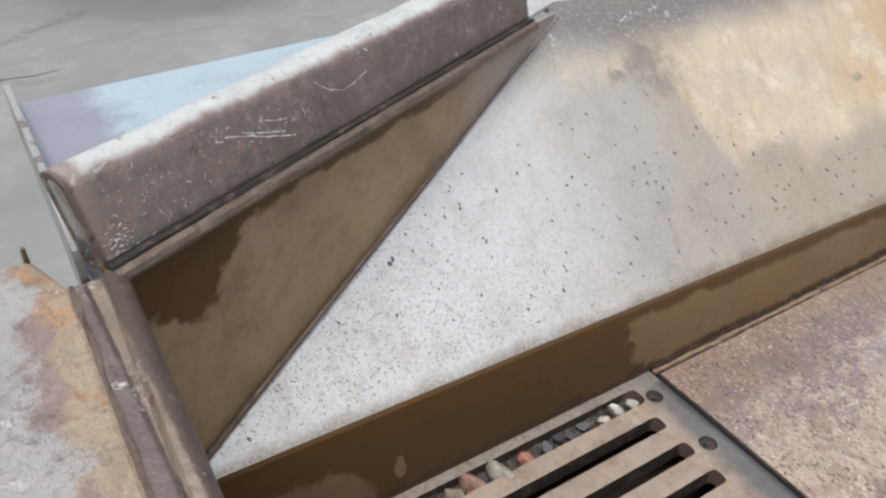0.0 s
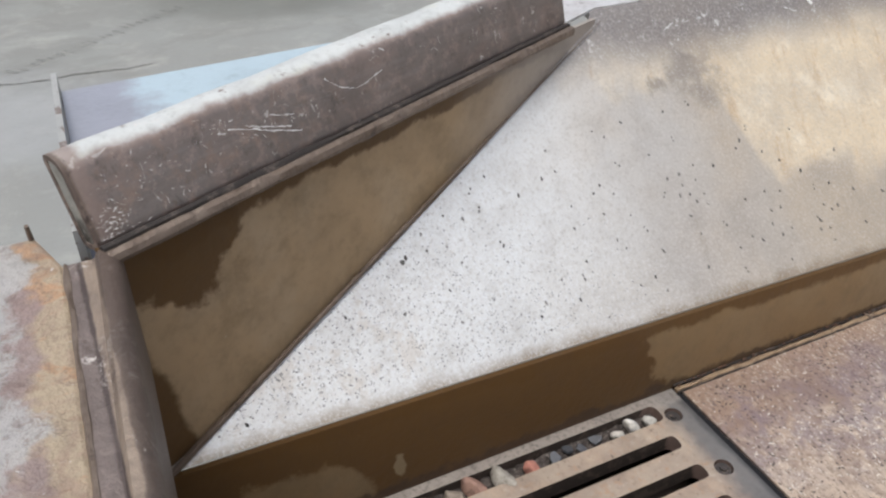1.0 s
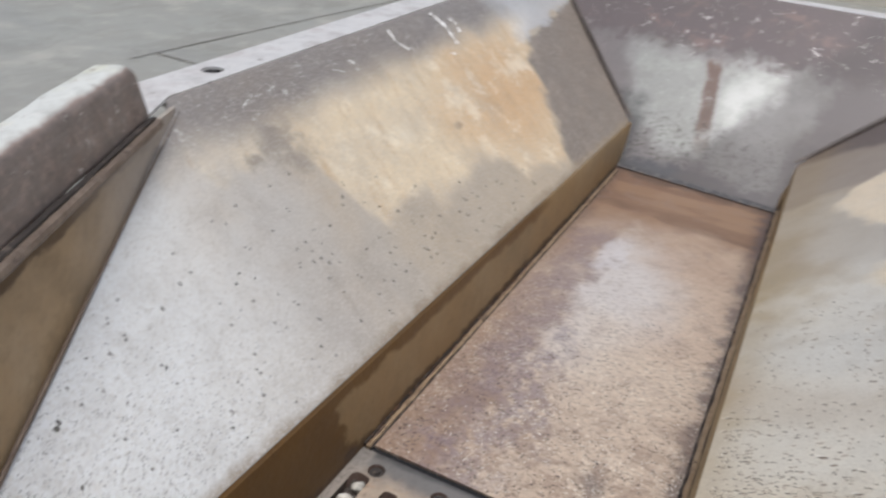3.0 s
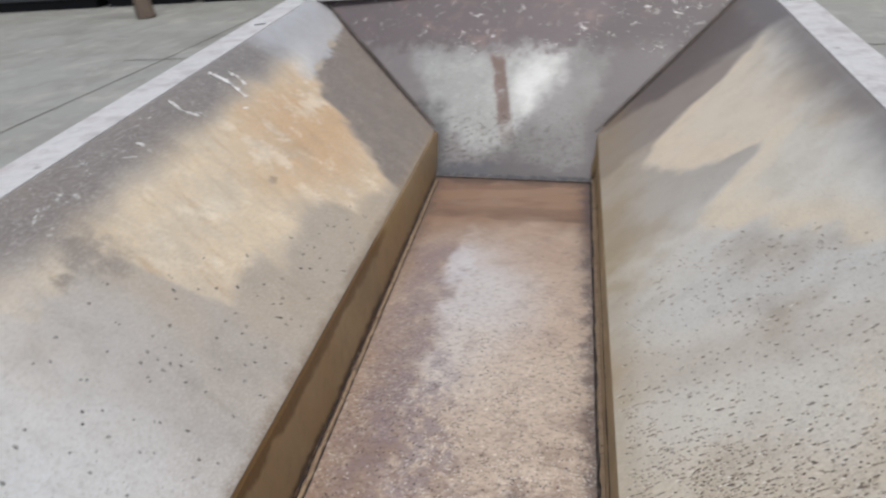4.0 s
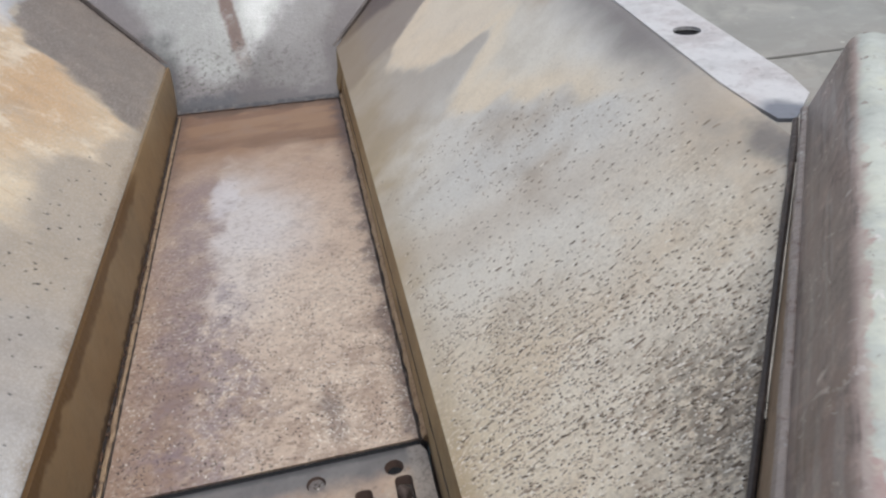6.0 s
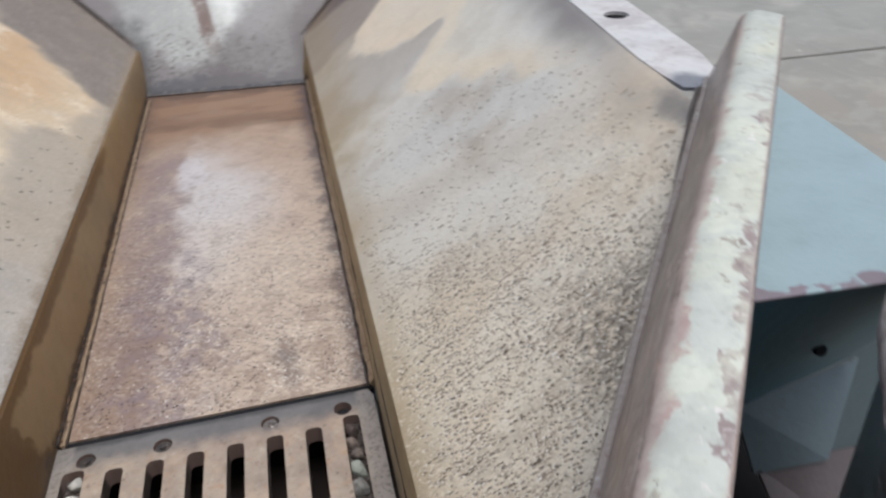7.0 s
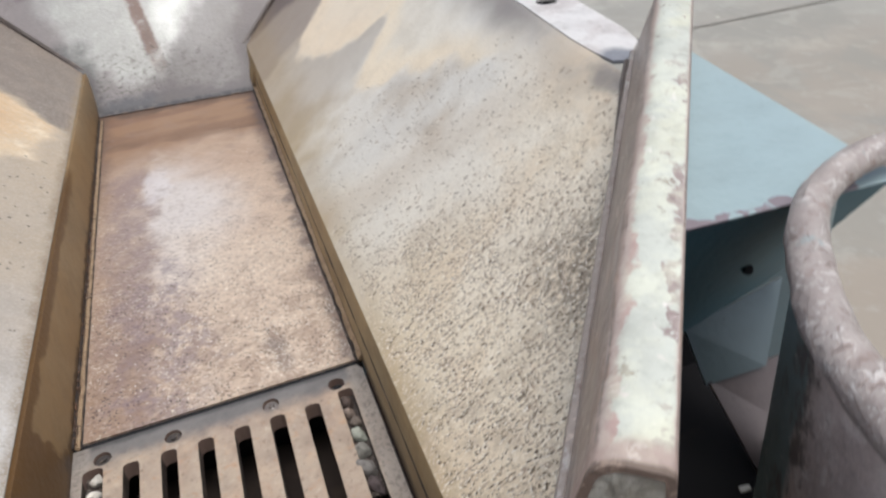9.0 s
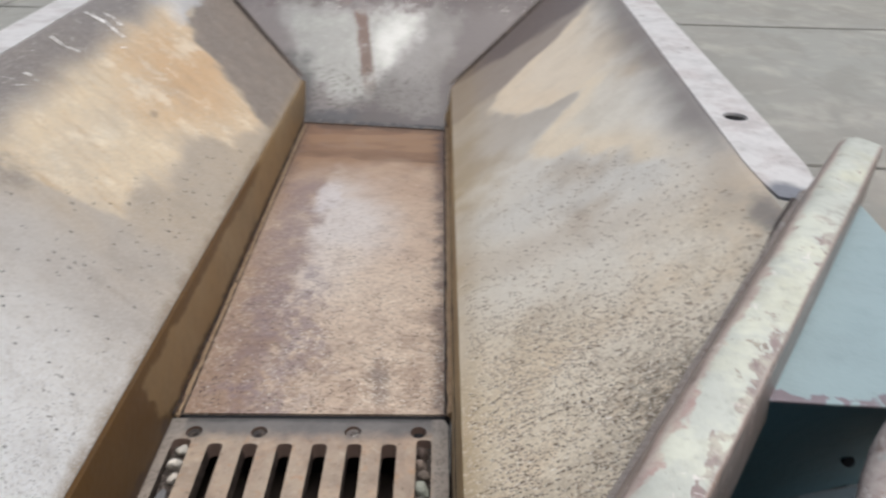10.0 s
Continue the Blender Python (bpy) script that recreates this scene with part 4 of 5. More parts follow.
slab_joint("trim", [(-3.87 + 0.075 * y + 0.012 * math.sin(y * 1.3), y) for y in (2.85 + 0.25 * i for i in range(28))], 0.007)

CRACK = paint("crack_dirt", (0.19, 0.187, 0.168), chip=(0.28, 0.275, 0.25), amount=0.52, rough=0.9)
crack = slab_joint("trim", [(-3.474 + 0.01 * math.sin(y * 17) + 0.006 * math.sin(y * 41), y) for y in (-1.3 + 0.035 * i for i in range(34))], 0.0045, CRACK)
tagged(crack, "thin irregular crack in the yard's concrete", "crack", kind="structure")

# ---- the feed hopper ----
HALF, TOP_X = 0.15, 0.157      # half widths of the trough at its floor and at the top of its walls
RIM_Z = 0.284
MOUTH_Y = -0.52


def wall_h(y):
    return 0.0633 + 0.0241 * (0.9 - y)


def end_y(x, z):
    """The end panel's y at height z: it leans outward."""
    foot = 0.869 - 0.135 * x
    return foot + 1.45 * z if z < 0.063 else foot + 0.0913 + 1.13 * (z - 0.063)


def rim_x(y):
    return 0.404 + 0.04 * y


def panel_point(s, y, g):
    """A place on a side panel: y along it, g from 0 at its foot to 1 at the rim; it sags a little and bends over at the rim."""
    lo = wall_h(y)
    z = lo + (RIM_Z - lo) * g - 0.004 * math.sin(math.pi * g) - 0.0036 * max(0.0, (g - 0.86) / 0.14) ** 2
    return (s * (TOP_X + (rim_x(y) - TOP_X) * g), y, z)


hopper = thing("feed_hopper", (0, 0, Z0), "worn steel feed hopper with sloping sides, stained and pitted", "hopper")

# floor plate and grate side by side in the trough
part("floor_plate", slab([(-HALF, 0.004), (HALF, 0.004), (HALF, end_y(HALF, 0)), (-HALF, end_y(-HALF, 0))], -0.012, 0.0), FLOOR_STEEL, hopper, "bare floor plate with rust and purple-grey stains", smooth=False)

WING_NEAR = (0.157, -0.46)     # plan of the wing walls: near end, and far end of each side
WING_ENDS = {-1: (0.396, 0.04), 1: (0.428, -0.055)}


def wing_y(x, s):
    far = WING_ENDS[s]
    return WING_NEAR[1] + (x - WING_NEAR[0]) / (far[0] - WING_NEAR[0]) * (far[1] - WING_NEAR[1])


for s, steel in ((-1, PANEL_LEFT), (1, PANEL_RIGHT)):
    # upright trough wall
    ys = [MOUTH_Y + (1.0 - MOUTH_Y) * i / 24 for i in range(25)]
    rings = []
    for y in ys:
        h = wall_h(y)
        rings.append([(s * (HALF + (TOP_X - HALF) * f * f), min(y, end_y(s * HALF, h * f) + 0.002), h * f - 0.004 * (f == 0)) for f in (0, 0.25, 0.5, 0.75, 0.9)] + [(s * (TOP_X + 0.0005), min(y, end_y(s * TOP_X, h)), h - 0.002)])
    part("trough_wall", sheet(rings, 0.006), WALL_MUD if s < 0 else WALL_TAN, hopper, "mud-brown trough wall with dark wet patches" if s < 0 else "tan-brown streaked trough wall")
    # sloping side panel, from the wall's top to the rolled rim
    rings = []
    for i in range(41):
        f = i / 40
        ring = []
        for k in range(15):
            g = k / 14
            # edge at the wing (near) and at the end panel (far) for this height
            z_near = wall_h(-0.4) + (RIM_Z - wall_h(-0.4)) * g
            x_near = TOP_X + (rim_x(0.0) - TOP_X) * g
            y_near = wing_y(min(x_near, WING_ENDS[s][0]), s)
            z_far = wall_h(0.95) + (RIM_Z - wall_h(0.95)) * g
            x_far = TOP_X + (rim_x(1.2) - TOP_X) * g
            y_far = end_y(s * x_far, z_far)
            y = y_near + (y_far - y_near) * f
            ring.append(panel_point(s, y, g))
        x, y, z = ring[-1]
        ring += [(x + s * 0.005, y, z + 0.0015), (x + s * 0.0105, y, z + 0.0024)]
        rings.append(ring)
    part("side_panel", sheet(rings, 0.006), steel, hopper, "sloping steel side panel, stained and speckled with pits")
    # rim flange with bolt holes
    outer = [(s * (rim_x(y) + 0.062), y) for y in (0.02, 0.3, 0.6, 0.9, 1.2, 1.27)]
    inner = [(s * (rim_x(y) + 0.008), y) for y in ((1.19, 0.9, 0.6, 0.3, 0.05) if s < 0 else (1.19, 0.9, 0.6, 0.3, 0.1, 0.03))]
    holes = [ring_of(s * 0.444, 0.146, 0.0125, 0.0125), ring_of(s * 0.47, 0.95, 0.012, 0.012)]
    start = [(-0.382, -0.012), (-0.44, 0.0)] if s < 0 else [(0.414, -0.012), (0.417, -0.045), (0.428, -0.05), (0.46, -0.015)]
    bm = plate_with_holes(start + outer + inner, holes, RIM_Z, 0.003)
    for x, y in ((s * 0.444, 0.146), (s * 0.47, 0.95)):
        cup = bmesh.new()
        bmesh.ops.create_cone(cup, cap_ends=True, segments=16, radius1=0.016, radius2=0.016, depth=0.006, matrix=Matrix.Translation((x, y, RIM_Z - 0.0075)))
        part("nut", cup, MATT_BLACK, hopper, "black disc added under the bolt hole to darken it")
    part("rim_flange", bm, RIM, hopper, "pale scuffed rim flange with a bolt hole", smooth=False)
    # upright wing wall, a triangle narrowing to the rim
    rings = []
    for i in range(25):
        f = i / 24
        x = WING_NEAR[0] + (WING_ENDS[s][0] - WING_NEAR[0]) * f
        y = wing_y(x, s)
        g = min(1.0, (x - TOP_X) / (rim_x(y) - TOP_X))
        zlo = max(0.0, wall_h(y) + (RIM_Z - wall_h(y)) * g - 0.012)
        ring = [(s * x, y, zlo + (RIM_Z + (0.002 - 0.007 * f ** 3 if s < 0 else 0.004) - zlo) * k / 6) for k in range(7)]
        rings.append(ring)
    part("wing_wall", sheet(rings, (0.004 if s < 0 else -0.003) * s), WING_MUD if s < 0 else WING_DARK, hopper, "mud-stained upright wing wall")
    # seam where panel and wing meet
    pts = []
    for i in range(22):
        x = TOP_X + (WING_ENDS[s][0] - TOP_X) * i / 21
        y = wing_y(x, s)
        g = min(1.0, (x - TOP_X) / (rim_x(y) - TOP_X))
        pts.append((s * (x - 0.002), y + (0.005 if s < 0 else 0.003), wall_h(y) + (RIM_Z - wall_h(y)) * g))
    part("weld_bead", tube(pts, [0.0028 - 0.0025 * (i / 21) ** 1.3 if s < 0 else 0.0022 for i in range(22)], 7, 0.25), WELD if s < 0 else WELD_DARK, hopper)
    # pressed groove along the wall, drawn as a thin dark bar
    if s > 0:
        pts = [(TOP_X - 0.003, -0.44 + 1.3 * i / 60, wall_h(-0.44 + 1.3 * i / 60) * 0.56) for i in range(61)]
        part("groove", tube(pts, 0.0025, 6, 0.5), GAP, hopper, "dark groove line along the trough wall")

    # seam of floor and wall, and of panel and end
    foot = [(s, -0.002 + 0.86 * i / 120, 0.0006 * math.sin(i * 1.9)) for i in range(121)]
    if s < 0:
        lines = ((0.1435, 0.0022, 0.0019, GAP, "dark line at the wall's foot"), (0.139, 0.0006, 0.0024, WELD_TAN, "tan weld bead along the floor plate"), (0.136, -0.0002, 0.0012, GAP, "thin dark seam beside the bead"))
    else:
        lines = ((0.1505, 0.005, 0.0048, WELD_TAN, "tan weld bead along the floor plate"), (0.1448, 0.0008, 0.0021, GAP, "dark line beside the bead"))
    for x, z, r, mat, words in lines:
        part("weld_bead", tube([(k * x, y, z + w) for k, y, w in foot], r, 7, 0.5), mat, hopper, words)
    pts = []
    for i in range(20):
        g = i / 19
        z = wall_h(0.95) + (RIM_Z - wall_h(0.95)) * g
        x = TOP_X + (rim_x(1.2) - TOP_X) * g
        pts.append((s * (x - 0.003), end_y(s * x, z) - 0.004, z))
    part("weld_bead", tube(pts, 0.0055, 7, 0.3), WELD_DARK, hopper)

# end panel
rings = []
for i in range(17):
    z = RIM_Z * i / 16
    if z < wall_h(0.95):
        half = HALF + (TOP_X - HALF) * z / wall_h(0.95)
    else:
        half = TOP_X + (rim_x(1.2) - TOP_X) * (z - wall_h(0.95)) / (RIM_Z - wall_h(0.95))
    half += 0.003
    rings.append([(half * (-1 + 2 * k / 12), end_y(half * (-1 + 2 * k / 12), z), z) for k in range(13)])
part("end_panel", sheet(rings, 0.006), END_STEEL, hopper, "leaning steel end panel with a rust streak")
ey = end_y(0, RIM_Z)
part("end_flange", slab([(-0.46, ey + 0.02), (0.46, ey - 0.035), (0.53, ey + 0.03), (-0.53, ey + 0.08)], RIM_Z - 0.008, RIM_Z + 0.002, 0.002), RIM, hopper)
rings = []
for i in range(25):
    x = -HALF + 2 * HALF * i / 24
    r = 0.012 + 0.002 * noise.noise(Vector((x * 40, 0, 0)))
    rings.append([(x, end_y(x, 0) - r + r * math.sin(a) * 1.0 + (0.0012 if k == 5 else 0), r * (1 - math.cos(a)) * 1.0 + 0.0005) for k, a in enumerate(radians(11 * q) for q in range(6))])
part("fillet", sheet(rings, 0.002), FILLET, hopper, "dark blue-grey fillet at the foot of the end panel")


def rail(s, near, far, near_top, far_top, size, flare=0.0, cut_back=0.0):
    """A narrow hollow rail with rounded corners, open at its ends. near, far: its lower inner edge; tops: lean of the inner face outward."""
    d = Vector((far[0] - near[0], far[1] - near[1], 0)).normalized()
    out = Vector((d.y, -d.x, 0)) * s
    wide_near, wide_far, tall_near, tall_far = size
    rings, hollow = [], []
    for i in range(25):
        f = i / 24
        p = Vector(lerp(near, far, f))
        lean = near_top + (far_top - near_top) * f
        up = (Vector((0, 0, 1)) * math.cos(lean) + out * math.sin(lean))
        side = (out * math.cos(lean * 0.5) - Vector((0, 0, 1)) * math.sin(lean * 0.5))
        tall = tall_near + (tall_far - tall_near) * f
        wide = wide_near + (wide_far - wide_near) * min(1.0, f / 0.8)
        back = d * cut_back * max(0.0, (f - 0.85) / 0.15)
        for rows, inset in ((rings, 0.0), (hollow, 0.0034)):
            a, b, c = inset, wide - inset, tall - inset
            ring = []
            for u, v, a0, r in ((b, a, -90, 0.005), (b, c, 0, 0.005), (a, c, 90, 0.011), (a, a, 180, 0.006)):
                r -= inset * 0.7
                cx, cy = u + (r if u == a else -r) + (flare if (u, v) == (b, a) else 0.0), v + (r if v == a else -r)
                for k in range(5):
                    t = radians(a0 + 22.5 * k)
                    h = cy + r * math.sin(t)
                    ring.append(p + side * (cx + r * math.cos(t)) + up * h - back * (h / tall) ** (4 if s < 0 else 1))
            rows.append([q + Vector((0, 0, 0.0015 * noise.noise(q * 25))) for q in ring])
    bm = bmesh.new()
    rows = [[bm.verts.new(q) for q in r] for r in rings + hollow[::-1]]
    n = len(rows[0])
    for a, b in zip(rows, rows[1:] + rows[:1]):
        for k in range(n):
            j = (k + 1) % n
            bm.faces.new((a[k], a[j], b[j], b[k]))
    plug = bmesh.new()
    rr = [Vector(q) + d * 0.0006 for q in hollow[0]]
    plug.faces.new([plug.verts.new(q) for q in rr])
    bmesh.ops.solidify(plug, geom=list(plug.faces), thickness=0.004)
    return bm, plug


m = Mat("rail_plug", (0.55, 0.54, 0.48), 0.5, 0.0)
m.layer(m.ramp(m.noise(60, 6, 0.75, warp=0.6), 0.48, 0.62), (0.36, 0.34, 0.285), strength=0.8)
m.layer(m.cut(0, 0, -1, 0.298, 0.004, 0.008, 60), (0.09, 0.075, 0.06), strength=0.8)
m.layer(m.ramp(m.noise(90, 6, 0.8, shift=3), 0.58, 0.64), (0.78, 0.74, 0.68), strength=0.7)
m.relief(m.noise(45, 5, 0.7), 0.006)
PLUG = m.done()
for s, far, l0, l1 in ((-1, (-0.3735, -0.012), 22, 8), (1, (0.437, -0.0445), 15, 17)):
    near = (s * 0.158, -0.459)
    body, plug = rail(s, (*near, 0.284), (*far, 0.284), radians(l0), radians(l1), (0.0185, 0.033, 0.056, 0.056) if s < 0 else (0.029, 0.029, 0.056, 0.068), 0.0 if s < 0 else 0.014, 0.016 if s < 0 else 0.017)
    r = part("rail", body, RAIL_BROWN if s < 0 else RAIL_MAUVE, hopper, "narrow hollow steel rail, brown face, pale paint worn on top" if s < 0 else "narrow hollow steel rail, mauve face, pale green paint worn on top")
    part("end_plug", plug, PLUG, r)
    # weld under the rail
    inset, height = (0.006, 0.2825) if s < 0 else (-0.0005, 0.2865)
    pts = [(*lerp((near[0] - s * inset, near[1] + inset * 0.5), (far[0] - s * inset, far[1] + inset * 0.5), i / 80), height) for i in range(81)]
    part("weld_bead", tube(pts, 0.0048 if s < 0 else 0.0034, 8, 0.16), WELD if s < 0 else WELD_PALE, hopper)

    if s < 0:
        pts = [(*lerp((near[0] + 0.0025, near[1] + 0.001), (far[0] + 0.0025, far[1] + 0.001), i / 30), 0.2865) for i in range(31)]
        part("gap_seam", tube(pts, 0.0031, 7, 0.5), GAP, hopper, "dark strip for the shaded gap under the rail")

# lip across the mouth
rings = []
for i in range(21):
    x = -0.158 + 0.316 * i / 20
    prof = [(-0.4492, 0.2), (-0.449, 0.272), (-0.4495, 0.279), (-0.451, 0.283), (-0.4535, 0.2855), (-0.457, 0.2865), (-0.4602, 0.286), (-0.462, 0.2838), (-0.463, 0.2815), (-0.465, 0.281), (-0.478, 0.2808)]
    askew = 0.008 * (x + 0.158) / 0.316
    rings.append([(x, max(y - askew, -0.479), z + 0.0012 * noise.noise(Vector((x * 30, y * 30, 0)))) for y, z in prof])
part("mouth_lip", sheet(rings, 0.006), LIP, hopper, "rounded steel lip across the mouth")
part("weld_bead", tube([(-0.158 + 0.316 * i / 50, -0.478, 0.2803) for i in range(51)], 0.0018, 6, 0.6), WELD, hopper)

part("corner_gusset", slab([(0.15, -0.468), (0.186, -0.485), (0.206, -0.472), (0.172, -0.444)], 0.17, 0.2835, 0.004), LIP, hopper, "dirty brown gusset under the rail's end", smooth=False)

# ---- grate ----
grate = thing("slotted_grate", (0, 0, Z0), "bolted steel grate with long slots, worn tan bars", "grate")
holes = []
for i in range(8):
    x = -0.1245 + 0.0352 * i
    w = 0.0095 if i == 0 else 0.0077
    y0, y1 = (-0.0335 if i in (0, 7) else -0.04), -0.50
    c = w * 0.62  # rounded corners of a squarish slot
    holes.append([(x + k * (w - c) + c * math.cos(radians(a)), yc + j * c * math.sin(radians(a))) for k, j, yc, turns in ((1, 1, y0 - c, (0, 30, 60, 90)), (-1, 1, y0 - c, (90, 120, 150, 180)), (-1, -1, y1 + c, (180, 150, 120, 90)), (1, -1, y1 + c, (90, 60, 30, 0))) for a in turns])
bolts = [(-0.116, -0.0235), (-0.049, -0.0235), (0.048, -0.0225), (0.116, -0.0225)]
holes += [ring_of(x, y, 0.0085, 0.0085) for x, y in bolts]
part("plate", plate_with_holes([(-0.1485, -0.003), (-0.1485, -0.54), (0.147, -0.54), (0.147, -0.012), (0.1425, -0.003)], holes, -0.001, 0.018), GRATE, grate, smooth=False)
plate = grate.children[0]
plate.data.materials.append(SLOT_SIDE)
for face in plate.data.polygons:
    if abs(face.normal.z) < 0.5:
        face.material_index = 1
for x, y in bolts:
    bm = bmesh.new()
    bmesh.ops.create_cone(bm, cap_ends=True, segments=14, radius1=0.008, radius2=0.0072, depth=0.012, matrix=Matrix.Translation((x, y, -0.0095 if x < 0.1 else -0.015)))
    bmesh.ops.create_cone(bm, cap_ends=True, segments=6, radius1=0.0035, radius2=0.003, depth=0.002, matrix=Matrix.Translation((x, y, -0.0028 if x < 0.1 else -0.0085)))
    part("bolt", bm, BOLT_PALE if 0 < x < 0.1 else MATT_BLACK if x > 0.1 else BOLT, grate, "grey worn countersunk bolt" if 0 < x < 0.1 else "dark countersunk bolt")

# chamber under the grate, its dark colour added to deepen the slots' shade
chamber = thing("drop_chamber", (0, 0, Z0), "dark steel chamber under the grate", "chamber")
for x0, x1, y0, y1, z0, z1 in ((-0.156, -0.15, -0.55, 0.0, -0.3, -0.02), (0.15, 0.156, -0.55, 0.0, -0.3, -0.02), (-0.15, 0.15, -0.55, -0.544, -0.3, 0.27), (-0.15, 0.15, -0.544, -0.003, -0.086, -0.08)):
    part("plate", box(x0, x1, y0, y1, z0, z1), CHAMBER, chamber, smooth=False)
part("plate", box(-0.149, 0.149, -0.0026, 0.0036, -0.3, -0.0022), MATT_BLACK, chamber, "black plate added under the seam to darken it", smooth=False)


# ---- pebbles caught in the slots ----
def pebble(x, y, size, colour, kind):
    bm = bmesh.new()
    shape = Vector((random.uniform(0.85, 1.05), random.uniform(0.95, 1.5), random.uniform(0.6, 0.95)))
    bmesh.ops.create_icosphere(bm, subdivisions=3, radius=1.0)
    seed = Vector((x * 300, y * 300, size * 1000))
    flats = [Vector((random.gauss(0, 1), random.gauss(0, 1), random.gauss(0, 1))).normalized() for _ in range(9)]
    for v in bm.verts:
        q = v.co * (1.0 + 0.36 * noise.noise(v.co * 1.3 + seed) + 0.16 * noise.noise(v.co * 3 + seed) + 0.05 * noise.noise(v.co * 9 + seed))
        for f in flats:  # worn flats on a rounded stone
            over = q.dot(f) - 0.68
            if over > 0:
                q = q - f * over * 0.85
        v.co = Vector((q.x * shape.x, q.y * shape.y, q.z * shape.z)) * size
    bmesh.ops.rotate(bm, verts=bm.verts, cent=(0, 0, 0), matrix=Euler((x * 9, y * 7, random.uniform(-0.6, 0.6))).to_matrix())
    m = Mat("stone_" + kind, colour, 0.65)
    m.layer(m.ramp(m.noise(110, 5, 0.7), 0.45, 0.66), tuple(c * 0.5 for c in colour), rough=0.85, strength=0.8)
    m.layer(m.ramp(m.noise(240, 5, 0.75, shift=3), 0.54, 0.62), tuple(min(0.85, c * 1.5) for c in colour), strength=0.5)
    m.relief(m.noise(200, 5, 0.7), 0.002)
    ob = part("pebble", bm, m.done(), smooth=False)
    for face in ob.data.polygons:
        face.use_smooth = True
    ob.location = (x, y, Z0 - 0.0068)
    return tagged(ob, kind + " pebble jammed in a slot of the grate", "pebble", group="pebbles in the grate")


random.seed(4)
for x, y, r, c, k in (  # place, size, tone
    (-0.122, -0.046, 0.0088, (0.5, 0.48, 0.43), "pale grey"), (-0.1245, -0.064, 0.0092, (0.76, 0.73, 0.66), "white"), (-0.1195, -0.082, 0.0075, (0.66, 0.62, 0.55), "cream white"),
   
    (-0.122, -0.173, 0.0118, (0.46, 0.2, 0.15), "brick red"), (-0.122, -0.202, 0.012, (0.4, 0.37, 0.32), "grey tan"), (-0.123, -0.228, 0.012, (0.36, 0.22, 0.17), "reddish brown"),
    (-0.122, -0.25, 0.01, (0.3, 0.25, 0.2), "brown"), (-0.123, -0.272, 0.01, (0.25, 0.22, 0.19), "brown grey"),
    (0.121, -0.047, 0.0075, (0.09, 0.065, 0.055), "dark brown"), (0.1195, -0.064, 0.007, (0.24, 0.19, 0.16), "brown"), (0.1235, -0.078, 0.0068, (0.2, 0.165, 0.14), "brown"),
    (0.1215, -0.095, 0.0088, (0.34, 0.36, 0.31), "greenish grey"), (0.1205, -0.115, 0.0092, (0.24, 0.235, 0.215), "grey"), (0.1205, -0.136, 0.0092, (0.2, 0.19, 0.18), "grey"), (0.122, -0.157, 0.0088, (0.085, 0.065, 0.065), "dark"),
):
    pebble(x, y, r * (0.97 if x < 0 else 0.95), c, k)



def grit(x, y0, y1, half, label):
    """A rough bed of dirt choking a slot."""
    rows = []
    n = 60
    for i in range(n + 1):
        y = y0 + (y1 - y0) * i / n
        rows.append([(x + half * (-1 + k / 3), y, -0.011 + 0.004 * noise.noise(Vector((k * 1.3, y * 260, x * 90))) + 0.002 * noise.noise(Vector((k * 3.1, y * 700, x)))) for k in range(7)])
    ob = part("dirt_bed", sheet(rows, 0.003), GRIT, smooth=False)
    ob.location = (0, 0, Z0)
    return tagged(ob, label, "dirt", kind="stuff")


m = Mat("slot_dirt", (0.06, 0.048, 0.042), 0.85)
m.layer(m.ramp(m.noise(190, 5, 0.75), 0.48, 0.58), (0.15, 0.125, 0.11), strength=0.8)
m.layer(m.ramp(m.noise(260, 4, 0.75, shift=4), 0.6, 0.66), (0.4, 0.36, 0.32), strength=0.7)
m.relief(m.noise(220, 4, 0.7), 0.003)
GRIT = m.done()
grit(-0.1245, -0.035, -0.3, 0.009, "dark dirt and grit choking a slot of the grate")
grit(0.1219, -0.035, -0.166, 0.0072, "dark dirt and grit choking a slot of the grate")
# flat slate flakes lying on the dirt
random.seed(14)
for x, y, r, tone in ((-0.126, -0.104, 0.0055, 0.16), (-0.121, -0.121, 0.007, 0.22), (-0.127, -0.134, 0.0055, 0.13), (-0.1225, -0.15, 0.0065, 0.2)):
    outline = [(r * random.uniform(0.6, 1.15) * math.cos(math.tau * k / 6), r * random.uniform(0.8, 1.5) * math.sin(math.tau * k / 6)) for k in range(6)]
    flake = part("slate_flake", slab(outline, -0.0012, 0.0012, 0.0004), paint("flake_slate", (tone * 0.55, tone * 0.58, tone * 0.64), chip=(0.2, 0.2, 0.215), amount=0.58), smooth=False)
    flake.location, flake.rotation_euler = (x, y, Z0 - 0.0065), (random.uniform(-0.5, 0.5), random.uniform(-0.5, 0.5), random.uniform(0, 3))
    tagged(flake, "blue-grey slate flake lying in a slot of the grate", "flake", group="flakes in the grate")

straw = part("straw", tube([(0.0955, -0.192, 0.0015), (0.0945, -0.215, 0.003), (0.0955, -0.232, 0.001), (0.091, -0.262, -0.004), (0.0885, -0.285, -0.012)], [0.0008, 0.0014, 0.0016, 0.0013, 0.0008], 6, 0.3), paint("straw_brown", (0.3, 0.15, 0.07), chip=(0.45, 0.28, 0.16), amount=0.55))
straw.location = (0, 0, Z0)
tagged(straw, "reddish brown straw caught in a slot of the grate", "straw")

# ---- blue corner covers ----
